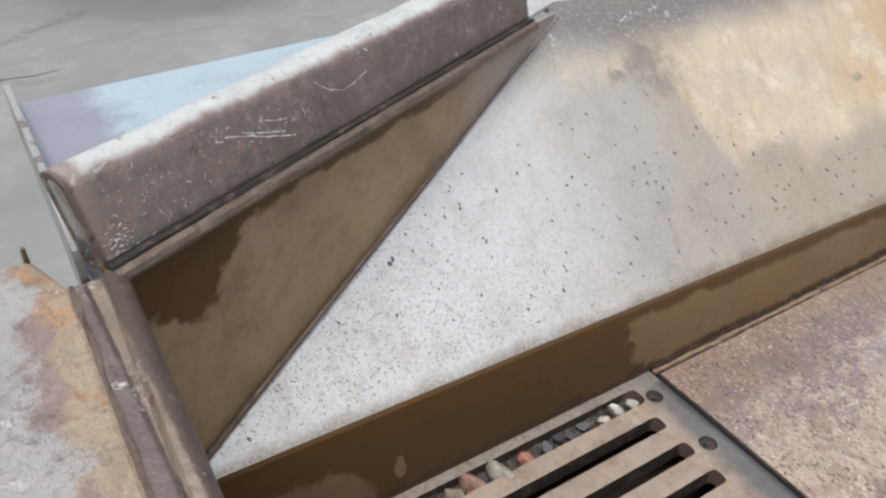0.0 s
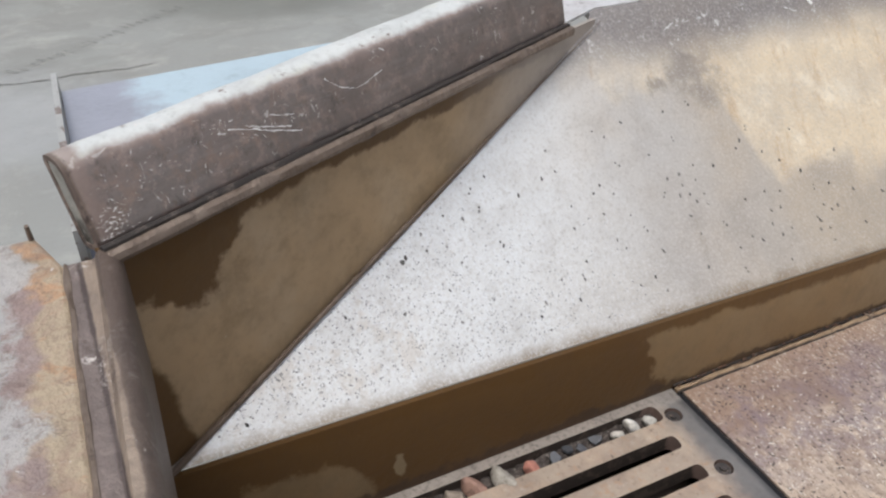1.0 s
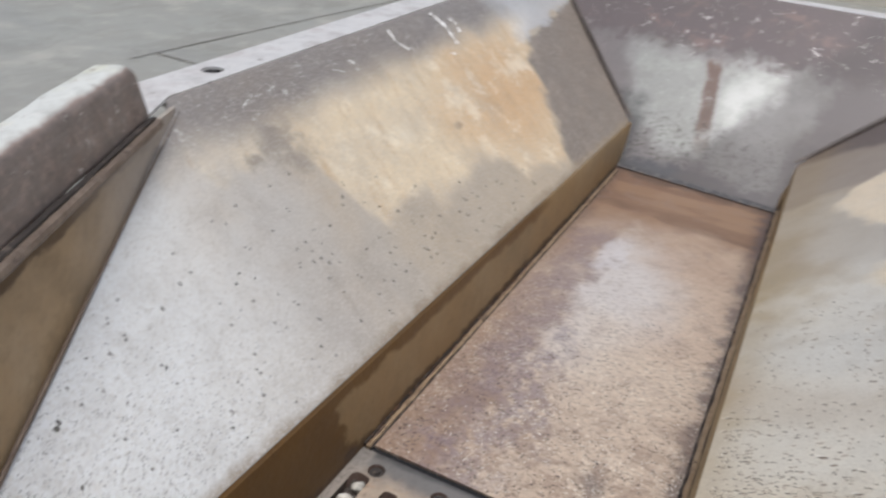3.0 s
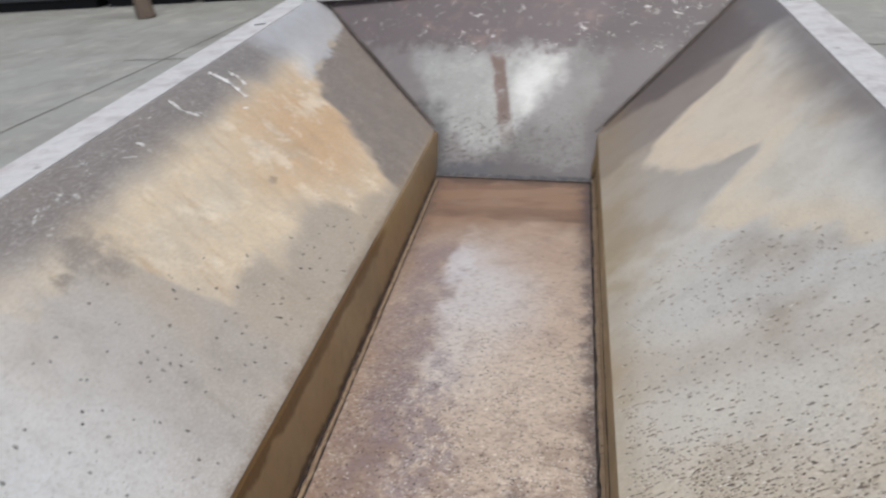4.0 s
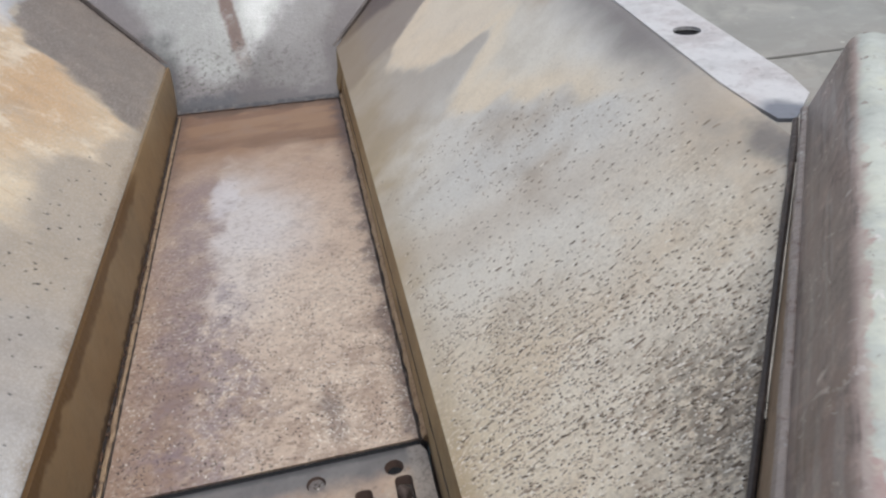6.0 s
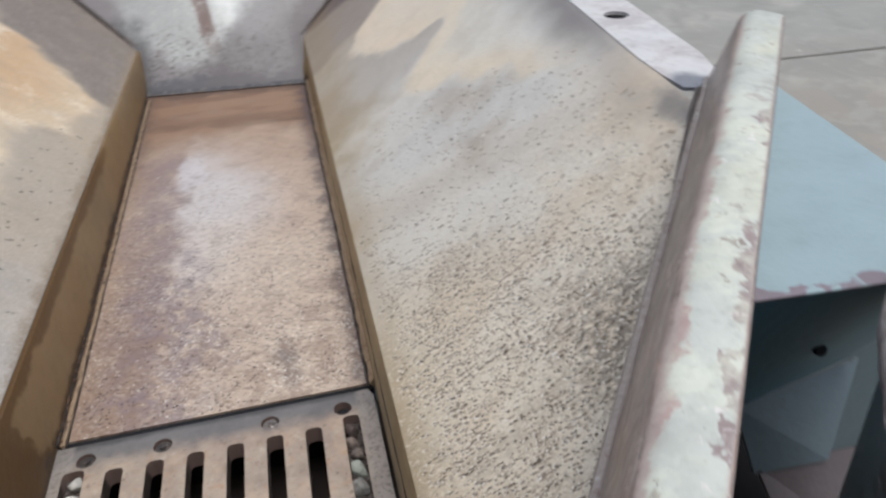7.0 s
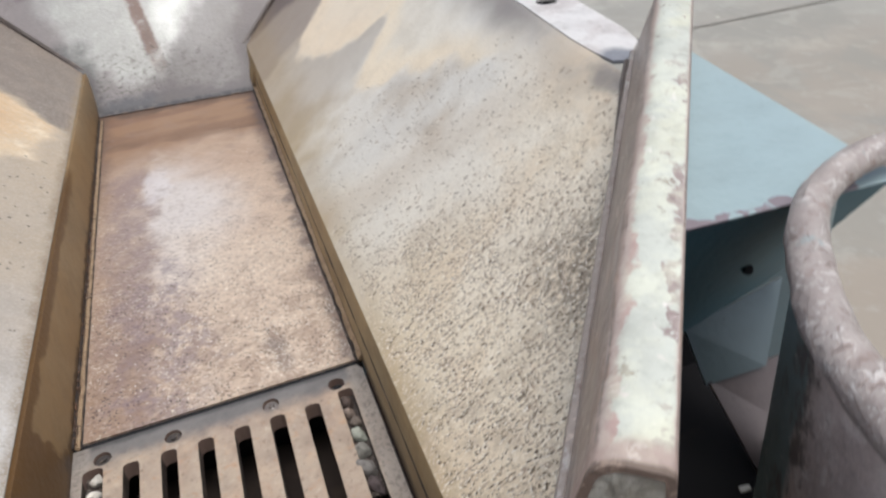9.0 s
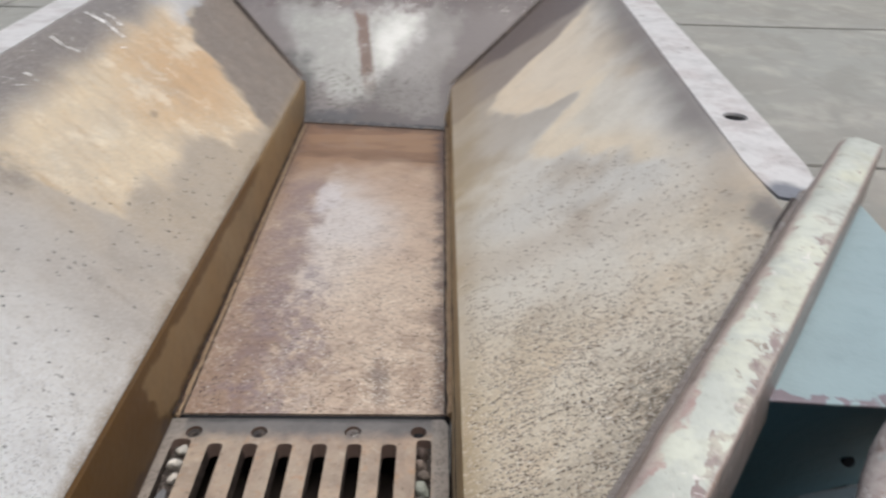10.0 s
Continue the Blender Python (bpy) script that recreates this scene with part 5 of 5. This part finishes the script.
for s, outline, zt in ((-1, [(-0.165, -0.466), (-0.457, -0.466), (-0.487, -0.13), (-0.442, -0.004)], 0.263), (1, [(0.288, -0.321), (0.439, -0.333), (0.456, -0.075)], 0.303)):
    cover = thing("corner_cover", (0, 0, Z0), "pale blue painted corner plate outside the rail, chipped along its edge", "cover plate", group="corner covers")
    part("plate", slab(outline, zt - 0.0015, zt, 0.0003), BLUE, cover, smooth=False)
    if s < 0:
        rim = ((-0.489, 0.268), (-0.484, 0.24), (-0.182, 0.24), (-0.182, 0.287), (-0.34, 0.281))
        bm = loft([[(x, y, z) for x, z in rim] for y in (-0.4715, -0.4668)], closed=True, caps=True)
        part("edge_flange", bm, EDGE, cover, "thin bent edge, paint worn off", smooth=False)
    else:
        rows = []
        for i in range(13):
            a, b = lerp((0.288, -0.3185, zt - 0.0016), (0.437, -0.3305, zt - 0.0016), i / 12), lerp((0.288, -0.262, 0.14), (0.43, -0.262, 0.19), i / 12)
            rows.append([lerp(a, b, k / 10) for k in range(11)])
        part("apron", sheet(rows, 0.0015), TEAL, cover, "dark teal bent-down apron with a small hole")

# ---- mill ----
mill = thing("grinding_mill", (0, 0, 0), "rusty painted mill body with a worn deck behind the mouth", "mill")
part("deck", slab([(-0.2, -0.80), (0.2, -0.80), (0.187, -0.488), (0.157, -0.4785), (-0.157, -0.4785), (-0.195, -0.492)], Z0 + 0.255, Z0 + 0.281, 0.003), DECK, mill, "worn deck of rust, tan dust and pale paint", smooth=False)
part("body", box(-0.19, 0.19, -0.79, -0.56, 0.0, Z0 + 0.255), TEAL, mill, smooth=False)
part("side_plate", box(-0.166, -0.158, -0.56, 0.3, 0.0, Z0 - 0.02), TEAL, mill, smooth=False)
part("side_plate", box(0.158, 0.166, -0.56, 0.3, 0.0, Z0 - 0.02), TEAL, mill, smooth=False)

part("soot_tray", slab([(0.168, -0.7), (0.34, -0.7), (0.40, -0.45), (0.455, -0.34), (0.455, -0.2), (0.168, -0.2)], Z0 - 0.2, Z0 + 0.062, 0.004), MATT_BLACK, mill, "black plate in the shaded gap beside the mouth", smooth=False)
part("tray_leg", box(0.2, 0.38, -0.5, -0.25, 0.0, Z0 - 0.2), MATT_BLACK, mill, smooth=False)
part("bracket", sheet([[(0.355, -0.262, Z0 + 0.165), (0.362, -0.283, Z0 + 0.125)], [(0.435, -0.262, Z0 + 0.185), (0.405, -0.292, Z0 + 0.135)]], 0.004), paint("bracket_blue", (0.14, 0.185, 0.205), chip=(0.07, 0.07, 0.08), amount=0.6), mill, "pale dull blue folded bracket", smooth=False)
part("bracket_plate", sheet([[(0.365, -0.280, Z0 + 0.128), (0.43, -0.290, Z0 + 0.138)], [(0.378, -0.345, Z0 + 0.0655), (0.45, -0.345, Z0 + 0.0655)]], 0.004), GREY_PLATE, mill, "grey-brown folded plate", smooth=False)

part("back_strip", box(0.447, 0.525, -0.205, -0.199, Z0 - 0.2, Z0 + 0.15), DIM_BLUE, mill, "dull blue plate beside the bracket", smooth=False)
part("back_plate", box(0.3, 0.445, -0.205, -0.198, Z0 - 0.2, Z0 + 0.17), MATT_BLACK, mill, "black plate added behind the bracket for the shaded void", smooth=False)

# curved guard with a round bar along its edge
guard = thing("mill_guard", (0, 0, 0), "curved guard sheet edged with a rusty round bar, flaking paint", "guard")
path = [(0.50, -0.325), (0.455, -0.324), (0.42, -0.324), (0.386, -0.335), (0.36, -0.351), (0.336, -0.376), (0.315, -0.406), (0.298, -0.436), (0.288, -0.468), (0.282, -0.5), (0.28, -0.54), (0.28, -0.6)]
fine = []
for i in range(len(path) - 1):
    p0, p1, p2, p3 = (Vector(path[max(0, min(len(path) - 1, i + k))]) for k in (-1, 0, 1, 2))
    for k in range(5):
        t = k / 5
        fine.append(0.5 * ((2 * p1) + (p2 - p0) * t + (2 * p0 - 5 * p1 + 4 * p2 - p3) * t * t + (3 * p1 - p0 - 3 * p2 + p3) * t ** 3))
BAR_Z = Z0 + 0.318
part("edge_bar", tube([(p.x - 0.0005, p.y, BAR_Z) for p in fine], [0.0092 + 0.002 * min(1.0, max(0.0, (i - 14) / 22)) for i in range(len(fine))], 14, 0.12), GUARD, guard, "round bar, rust and pale flakes")
rings = [[(p.x + 0.004, p.y, BAR_Z - 0.005), (p.x + 0.004, p.y, BAR_Z - 0.15), (p.x + 0.004, p.y, BAR_Z - 0.45), (p.x + 0.004, p.y, 0.0)] for p in fine[14:]]
part("side_sheet", sheet(rings, 0.005), GUARD_SHEET, guard, "upright curved sheet, teal under rust")

part("side_block", slab([(0.192, -0.68), (0.236, -0.68), (0.231, -0.514), (0.2235, -0.496), (0.199, -0.494), (0.19, -0.512)], Z0 + 0.2, Z0 + 0.268, 0.005), paint("pale_block_paint", (0.47, 0.48, 0.44), chip=(0.28, 0.22, 0.18), amount=0.52), mill, "pale worn block beside the deck")
part("angle_piece", sheet([[(0.203, -0.4765, Z0 + 0.251), (0.2015, -0.481, Z0 + 0.243), (0.2, -0.485, Z0 + 0.232)], [(0.2295, -0.474, Z0 + 0.251), (0.228, -0.4805, Z0 + 0.243), (0.2265, -0.487, Z0 + 0.232)]], 0.0015), SLATE_EDGE, mill, "small dark angle piece with a bright worn edge", smooth=False)
bm = bmesh.new()
bmesh.ops.create_cone(bm, cap_ends=True, segments=10, radius1=0.0035, radius2=0.0035, depth=0.003, matrix=pose(0.374, -0.2945, Z0 + 0.234, 70, 0, 0))
part("drilled_hole", bm, MATT_BLACK, mill, "small dark drilled hole")


# ---- marks and crumbs on the hopper ----
CHALK = Mat("white_scuff", (0.82, 0.81, 0.79), 0.5)
CHALK.layer(CHALK.ramp(CHALK.noise(160, 4), 0.5, 0.65), (0.45, 0.41, 0.38), strength=0.7)
CHALK = CHALK.done()


def ribbon(pts, normal, width):
    """A thin flat mark along points on a surface, a third of a millimetre proud."""
    bm = bmesh.new()
    rows = []
    n = Vector(normal).normalized()
    for i, p in enumerate(pts):
        p = Vector(p) + n * 0.0012
        d = (Vector(pts[min(i + 1, len(pts) - 1)]) - Vector(pts[max(i - 1, 0)])).normalized()
        w = n.cross(d) * width * random.uniform(0.08, 0.75)
        rows.append((bm.verts.new(p + w), bm.verts.new(p - w)))
    for a, b in zip(rows, rows[1:]):
        bm.faces.new((a[0], a[1], b[1], b[0]))
    return bm


def curve_through(keys, n=26):
    out = []
    for i in range(n):
        f = i / (n - 1) * (len(keys) - 1)
        k = min(int(f), len(keys) - 2)
        q = lerp(keys[k], keys[k + 1], f - k)
        out.append(tuple(c + random.uniform(-1, 1) * 0.0005 for c in q))
    return out


random.seed(8)
# scratches on the inner face of the rail, as (share of its length, height up the face)
d = (Vector((-0.377, -0.012, 0)) - Vector((-0.158, -0.459, 0)))
out = Vector((-d.y, d.x, 0)).normalized()
def rail_frame(f, h):
    """Place, normal and length-way direction on the brown rail's inner face: share of its length, height up the face."""
    lean = radians(22 + (8 - 22) * f)
    up = Vector((0, 0, math.cos(lean))) + out * math.sin(lean)
    return Vector((-0.158, -0.459, 0.287)) + d * f + up * h, (Vector((0, 0, 1)) * math.sin(lean) - out * math.cos(lean)).normalized(), d.normalized()


for keys, w in (([(0.376, 0.039), (0.399, 0.030), (0.43, 0.024), (0.457, 0.026), (0.486, 0.029)], 0.0006), ([(0.205, 0.033), (0.245, 0.026), (0.273, 0.02), (0.315, 0.013)], 0.0009), ([(0.232, 0.03), (0.262, 0.0245), (0.3, 0.0185)], 0.0006), ([(0.272, 0.031), (0.29, 0.028), (0.31, 0.0255)], 0.0005), ([(0.19, 0.0325), (0.2, 0.031)], 0.0008), ([(0.49, 0.045), (0.5, 0.042)], 0.0006), ([(0.8, 0.044), (0.83, 0.043)], 0.0006), ([(0.82, 0.038), (0.85, 0.038)], 0.0005)):
    pts, nrm = [], None
    for f, h in curve_through(keys):
        p, nrm, _ = rail_frame(f, h)
        pts.append(p)
    part("scratch", ribbon(pts, nrm, w), CHALK, hopper, "bright scratch in the brown paint", smooth=False)
# scuffs down the side panel under the rim, as (y, height)
for keys, w in (([(0.614, 0.281), (0.624, 0.262), (0.618, 0.240)], 0.009), ([(0.473, 0.279), (0.468, 0.266), (0.482, 0.254)], 0.004), ([(0.652, 0.268), (0.66, 0.262), (0.652, 0.25)], 0.006), ([(0.34, 0.266), (0.345, 0.261)], 0.004), ([(0.58, 0.235), (0.59, 0.232)], 0.004), ([(0.30, 0.262), (0.315, 0.258)], 0.0015), ([(0.12, 0.262), (0.135, 0.266)], 0.0012)):
    pts = []
    for y, z in curve_through(keys, 12):
        lo = wall_h(y)
        g = (z - lo) / (RIM_Z - lo)
        pts.append((-(TOP_X + (rim_x(y) - TOP_X) * g), y, z - 0.004 * math.sin(math.pi * g) - 0.0036 * max(0.0, (g - 0.86) / 0.14) ** 2))
    part("scuff", ribbon(pts, (0.62, 0, 0.78), w), CHALK, hopper, "white scuff mark", smooth=False)


def flecks(name, spots, material, label, dome=0.0003):
    """Many small raised or sunken marks on a surface, one mesh: each an uneven lens with its own length, width and turn."""
    verts, faces = [], []
    for p, n, u, length, width in spots:
        p, n = Vector(p), Vector(n)
        v = n.cross(u).normalized()
        first = len(verts)
        verts.append(p + n * (0.0004 + dome))
        sides = 7
        for k in range(sides):
            a = math.tau * k / sides
            r = random.uniform(0.7, 1.2)
            verts.append(p + n * 0.0003 + u * (math.cos(a) * length * r) + v * (math.sin(a) * width * r))
        faces += [(first, first + 1 + k, first + 1 + (k + 1) % sides) for k in range(sides)]
    me = bpy.data.meshes.new(name)
    me.from_pydata([tuple(q) for q in verts], [], faces)
    me.materials.append(material)
    ob = new(name, me)
    ob.parent = hopper
    return tagged(ob, label, kind="stuff")


def panel_frame(s, y, g):
    """Place, normal and the way up the slope on a side panel."""
    p = Vector(panel_point(s, y, g))
    up = (Vector(panel_point(s, y, g + 0.01)) - p).normalized()
    along = (Vector(panel_point(s, y + 0.01, g)) - p).normalized()
    n = along.cross(up).normalized()
    return p, n if n.z > 0 else -n, up


def fleck_paint(name, tone, other, rough=0.7):
    m = Mat(name, tone, rough)
    pick = m.t.nodes.new("ShaderNodeNewGeometry").outputs["Random Per Island"]
    m.layer(m.ramp(pick, 0.2, 1.0), other, strength=0.85)
    return m.done()


def smooth(v, lo, hi):
    t = max(0.0, min(1.0, (v - lo) / (hi - lo)))
    return t * t * (3 - 2 * t)


PIT = fleck_paint("pit_rust", (0.155, 0.125, 0.095), (0.5, 0.41, 0.325))
PIT_GREY = fleck_paint("pit_grey", (0.07, 0.066, 0.06), (0.2, 0.19, 0.175))
BRIGHT_FLECK = fleck_paint("bright_fleck", (0.8, 0.75, 0.65), (0.92, 0.88, 0.8), 0.4)
random.seed(17)
nicks = []
for f0, h0, spread, tall, count in ((0.03, 0.012, 0.012, 0.005, 60), (0.022, 0.007, 0.006, 0.003, 26), (0.07, 0.026, 0.04, 0.01, 26), (0.195, 0.034, 0.008, 0.003, 10), (0.27, 0.024, 0.035, 0.003, 30), (0.12, 0.02, 0.07, 0.012, 18), (0.82, 0.042, 0.03, 0.003, 14), (0.5, 0.03, 0.25, 0.012, 14)):
    for k in range(count):
        p, n, u = rail_frame(max(0.006, random.gauss(f0, spread)), min(0.042, max(0.003, random.gauss(h0, tall))))
        size = random.choice((0.5, 0.6, 0.8, 1.3))
        nicks.append((p, n, Matrix.Rotation(random.gauss(0.0, 0.7), 3, n) @ u, 0.0009 * size * random.uniform(0.6, 1.8), 0.0003 * size))
flecks("chipping", nicks, fleck_paint("rail_nick", (0.5, 0.46, 0.42), (0.82, 0.79, 0.75), 0.45), "bright nicks and scratches in the brown rail", 0.0001)
random.seed(21)
pits, bright = [], []
slots = {}
for k in range(26000):
    y, g = random.uniform(-0.45, 0.34), random.uniform(0.03, 0.95)
    if y < wing_y(TOP_X + (rim_x(y) - TOP_X) * g, 1) + 0.006:
        continue
    # thickest towards the mouth and the wing, thinning out up the trough; clustered
    lean = y - 0.3 * (0.5 - g)
    edge = 0.33 - 0.42 * max(0.0, g - 0.42)
    thick = smooth(lean, 0.12, -0.12)
    chance = (0.1 + 0.9 * thick) * smooth(y, edge + 0.02, edge - 0.05) * (0.45 + 0.55 * smooth(g, 0.02, 0.3 + 0.25 * (1 - thick)))
    chance *= 0.35 + 1.1 * smooth(noise.noise(Vector((y * 26, g * 9, 3.0))), -0.4, 0.45)
    if random.random() > chance:
        continue
    gap = 0.0036 + 0.0042 * (1 - thick)
    cell = (int(y / gap), int(g * 0.32 / gap))
    if cell in slots:
        continue
    slots[cell] = True
    p, n, up = panel_frame(1, y, g)
    turn = Matrix.Rotation(random.gauss(0.0, 0.16), 3, n)
    u = (turn @ up - Vector((0, 0.16, 0))).normalized()
    size = random.uniform(0.6, 1.2) * (1.0 if random.random() < 0.9 else 1.5)
    long, wide = 0.0012 * size * random.choice((0.9, 1.2, 1.6, 2.2)), 0.00072 * size
    pits.append((p, n, u, long, wide))
    if random.random() < 0.4 * thick:  # a thin drag tail up the slope
        pits.append((p + u * long * random.uniform(1.6, 2.6), n, u, long * random.uniform(0.6, 1.3), wide * 0.5))
    if random.random() < 0.2 + 0.7 * thick:
        bright.append((p - u * long * random.uniform(0.6, 1.2) + u.cross(n) * random.uniform(-1, 1) * wide * 1.6, n, u, long * 0.8, wide * 0.75))
flecks("pitting", pits, PIT, "small dark rust pits scattered thickly over the pitted panel")
flecks("chipping", bright, BRIGHT_FLECK, "bright flecks beside the pits, bare chips and painted lit edges", 0.0001)

# sparse dark pits on the other panel, and a dust of specks near the mouth
random.seed(5)
pits, specks = [], []
for k in range(16000):
    y, g = random.uniform(-0.44, 0.52), random.uniform(0.04, 0.8)
    if y < wing_y(TOP_X + (rim_x(y) - TOP_X) * g, -1) + 0.008:
        continue
    p, n, up = panel_frame(-1, y, g)
    low = smooth(g, 0.75 - 0.55 * smooth(y, 0.1, 0.5), 0.35 - 0.25 * smooth(y, 0.1, 0.5))
    mouth = smooth(y + 0.32 * g, 0.12, -0.2)
    if random.random() < 0.024 * low * (1 - 0.6 * mouth) and all((p - q[0]).length > 0.0095 for q in pits):
        size = random.uniform(0.75, 1.25) * (1 + 0.3 * smooth(y, 0.15, 0.4))
        pits.append((p, n, Matrix.Rotation(random.uniform(-0.6, 0.6), 3, n) @ up, 0.0016 * size * random.uniform(0.8, 1.6), 0.0012 * size))
        if random.random() < 0.12:
            pits.append((p + up * 0.004 + n.cross(up) * random.uniform(-0.004, 0.004), n, up, 0.0014, 0.001))
    elif random.random() < mouth * mouth:
        size = random.uniform(0.35, 0.85)
        specks.append((p, n, Matrix.Rotation(random.uniform(-1.2, 1.2), 3, n) @ up, 0.0013 * size, 0.00075 * size))
flecks("pitting", pits, PIT_GREY, "sparse dark pits on the worn panel")
flecks("dirt_dust", specks, fleck_paint("speck_grey", (0.2, 0.2, 0.2), (0.55, 0.55, 0.55)), "fine grey specks of dirt towards the mouth", 0.0001)
p, n, up = panel_frame(-1, -0.242, 0.36)
flecks("dirt_dust", [(p, n, up, 0.0028, 0.0026)], PIT_GREY, "square grey dirt mark")

# worn chips over the floor plate
random.seed(33)
pale, dull = [], []
for k in range(14000):
    x, y = random.uniform(-0.145, 0.145), random.uniform(0.006, 0.62)
    close = smooth(y, 0.46, 0.05)
    if random.random() > 0.02 + 0.86 * close:
        continue
    patch = smooth(noise.noise(Vector((x * 22, y * 22, 7.0))), -0.35, 0.35)
    a = random.uniform(0, math.pi)
    u = Vector((math.cos(a), math.sin(a), 0))
    size = random.uniform(0.5, 1.3)
    if random.random() < 0.42 * (0.25 + 0.75 * patch) * (0.3 if x < -0.06 else 1.0):
        pale.append(((x, y, -0.0002), (0, 0, 1), u, 0.0016 * size, 0.00055 * size))
    elif random.random() < 0.5 * (1 - 0.8 * smooth(noise.noise(Vector((x * 30, y * 30, 2.0))), -0.3, 0.3)):
        dull.append(((x, y, -0.0002), (0, 0, 1), u, 0.0016 * size, 0.0008 * size))
flecks("chipping", pale, fleck_paint("floor_bright", (0.72, 0.64, 0.54), (0.9, 0.85, 0.76), 0.42), "bright worn flecks on the floor plate", 0.0001)
flecks("dirt_dust", dull, fleck_paint("floor_dull", (0.08, 0.06, 0.052), (0.26, 0.2, 0.17)), "dull brown chips on the floor plate", 0.0001)

# dark crumbs along the foot of the trough wall
CRUMB = fleck_paint("crumb_red_brown", (0.075, 0.045, 0.032), (0.17, 0.095, 0.06), 0.85)
bm = bmesh.new()
for i in range(190):
    y = random.uniform(0.0, 0.62)
    r = random.uniform(0.0005, 0.0015)
    v = bmesh.ops.create_icosphere(bm, subdivisions=1, radius=r)["verts"]
    bmesh.ops.translate(bm, verts=v, vec=(-HALF + 0.0068 + abs(random.gauss(0, 0.0018)), y, 0.0045 + r * 0.5))
crumbs = part("crumbs", bm, CRUMB)
crumbs.location = (0, 0, Z0)
tagged(crumbs, "dark crumbs of dirt along the trough wall's foot", "dirt", kind="stuff")
nub = part("wood_chip", slab([(-0.004, -0.0015), (0.006, -0.0025), (0.007, 0.001), (-0.003, 0.002)], 0.0, 0.004, 0.0006), WOOD)
nub.location, nub.rotation_euler = (-0.141, 0.262, Z0), (0, 0, 0.3)
tagged(nub, "small brown wood chip lying on the floor plate", "chip")
chip = part("white_flake", slab([(-0.004, -0.002), (0.004, -0.003), (0.005, 0.002), (-0.003, 0.003)], 0.0, 0.002, 0.0005), CHALK)
chip.location = (0.366, -0.332, Z0 + 0.062)
tagged(chip, "white paint flake on the black plate", "flake")

for x, y in ((-0.192, -0.494), (-0.197, -0.512)):
    bm = bmesh.new()
    bmesh.ops.create_cone(bm, cap_ends=True, segments=8, radius1=0.0016, radius2=0.0013, depth=0.012, matrix=pose(x, y, Z0 + 0.286, 0, 14, 0))
    part("stud", bm, WELD, mill, "short bent steel stud")

# ---- distance ----
SLATE = paint("slate_panel", (0.055, 0.06, 0.072), chip=(0.03, 0.03, 0.033))
GREEN = paint("dull_green_panel", (0.05, 0.065, 0.05), chip=(0.02, 0.02, 0.02))
for x, w, mat, kind in ((-8.9, 2.0, SLATE, "slate grey"), (-6.85, 1.95, SLATE, "slate grey"), (-5.2, 1.2, SLATE, "slate grey"), (-4.05, 0.95, GREEN, "dull green"), (-2.9, 1.2, SLATE, "dark slate")):
    locker = thing("machine_cabinet", (x, 8.75, 0), kind + " machine cabinet standing at the yard's edge", "cabinet", group="cabinets at the yard's edge")
    part("body", box(-w / 2, w / 2, 0, 0.9, 0.12, 2.0, 0.03), mat, locker, smooth=False)
    part("plinth", box(-w / 2 + 0.05, w / 2 - 0.05, 0.06, 0.84, 0.0, 0.12), MATT_BLACK, locker, smooth=False)
post = part("leaning_post", tube([(0, 0, 0), (-0.05, 0.02, 0.4), (-0.16, 0.05, 1.0), (-0.3, 0.1, 1.9)], [0.11, 0.09, 0.085, 0.08], 10, 0.2), WOOD)
post.location = (-4.75, 7.9, 0)
tagged(post, "weathered wooden post leaning on the concrete", "post")
skid = thing("machine_skid", (0, 0, 0), "black steel machine skid with a pale worn edge on the concrete", "machine base")
part("plate", slab([(-4.53, 0.98), (-4.77, 0.40), (-5.9, -1.6), (-7.6, -1.0), (-6.2, 2.0)], 0.03, 0.4, 0.01), MATT_BLACK, skid, smooth=False)
part("edge_strip", slab([(-4.515, 1.0), (-4.76, 0.39), (-5.82, -1.61), (-5.86, -1.59), (-4.8, 0.41), (-4.555, 1.0)], 0.0, 0.028, 0.003), EDGE, skid, "pale worn edge strip", smooth=False)
wall = part("wall_north", box(-1.6, 14, 9.6, 9.8, 0, 2.6), paint("cream_plaster", (0.62, 0.58, 0.5), chip=(0.4, 0.36, 0.3)), smooth=False)
tagged(wall, "pale cream plastered yard wall", "wall", kind="structure")
# tread marks on the damp concrete
bm = bmesh.new()
for i in range(22):
    f = i / 21
    x, y = -3.62 - 0.68 * f + random.uniform(-0.02, 0.02), -0.74 + 0.86 * f + random.uniform(-0.015, 0.015)
    a = 0.65 + random.uniform(-0.12, 0.12)
    w, h = random.uniform(0.028, 0.055), random.uniform(0.007, 0.014)
    c, s_ = math.cos(a), math.sin(a)
    q = [(x + u * c - v * s_, y + u * s_ + v * c, 0.0025) for u, v in ((-w, -h * 0.3), (-w * 0.4, -h), (w * 0.5, -h * 0.8), (w, 0.0), (w * 0.4, h), (-w * 0.5, h * 0.8))]
    bm.faces.new([bm.verts.new(p) for p in q])
m = Mat("tread_dirt", (0.2, 0.202, 0.186), 0.65)
m.layer(m.ramp(m.noise(24, 5, 0.7), 0.4, 0.6), (0.29, 0.292, 0.272), strength=0.9)
tread = part("tyre_marks", bm, m.done(), smooth=False)
tagged(tread, "dark tyre tread marks on the damp concrete", "tyre marks", kind="stuff")
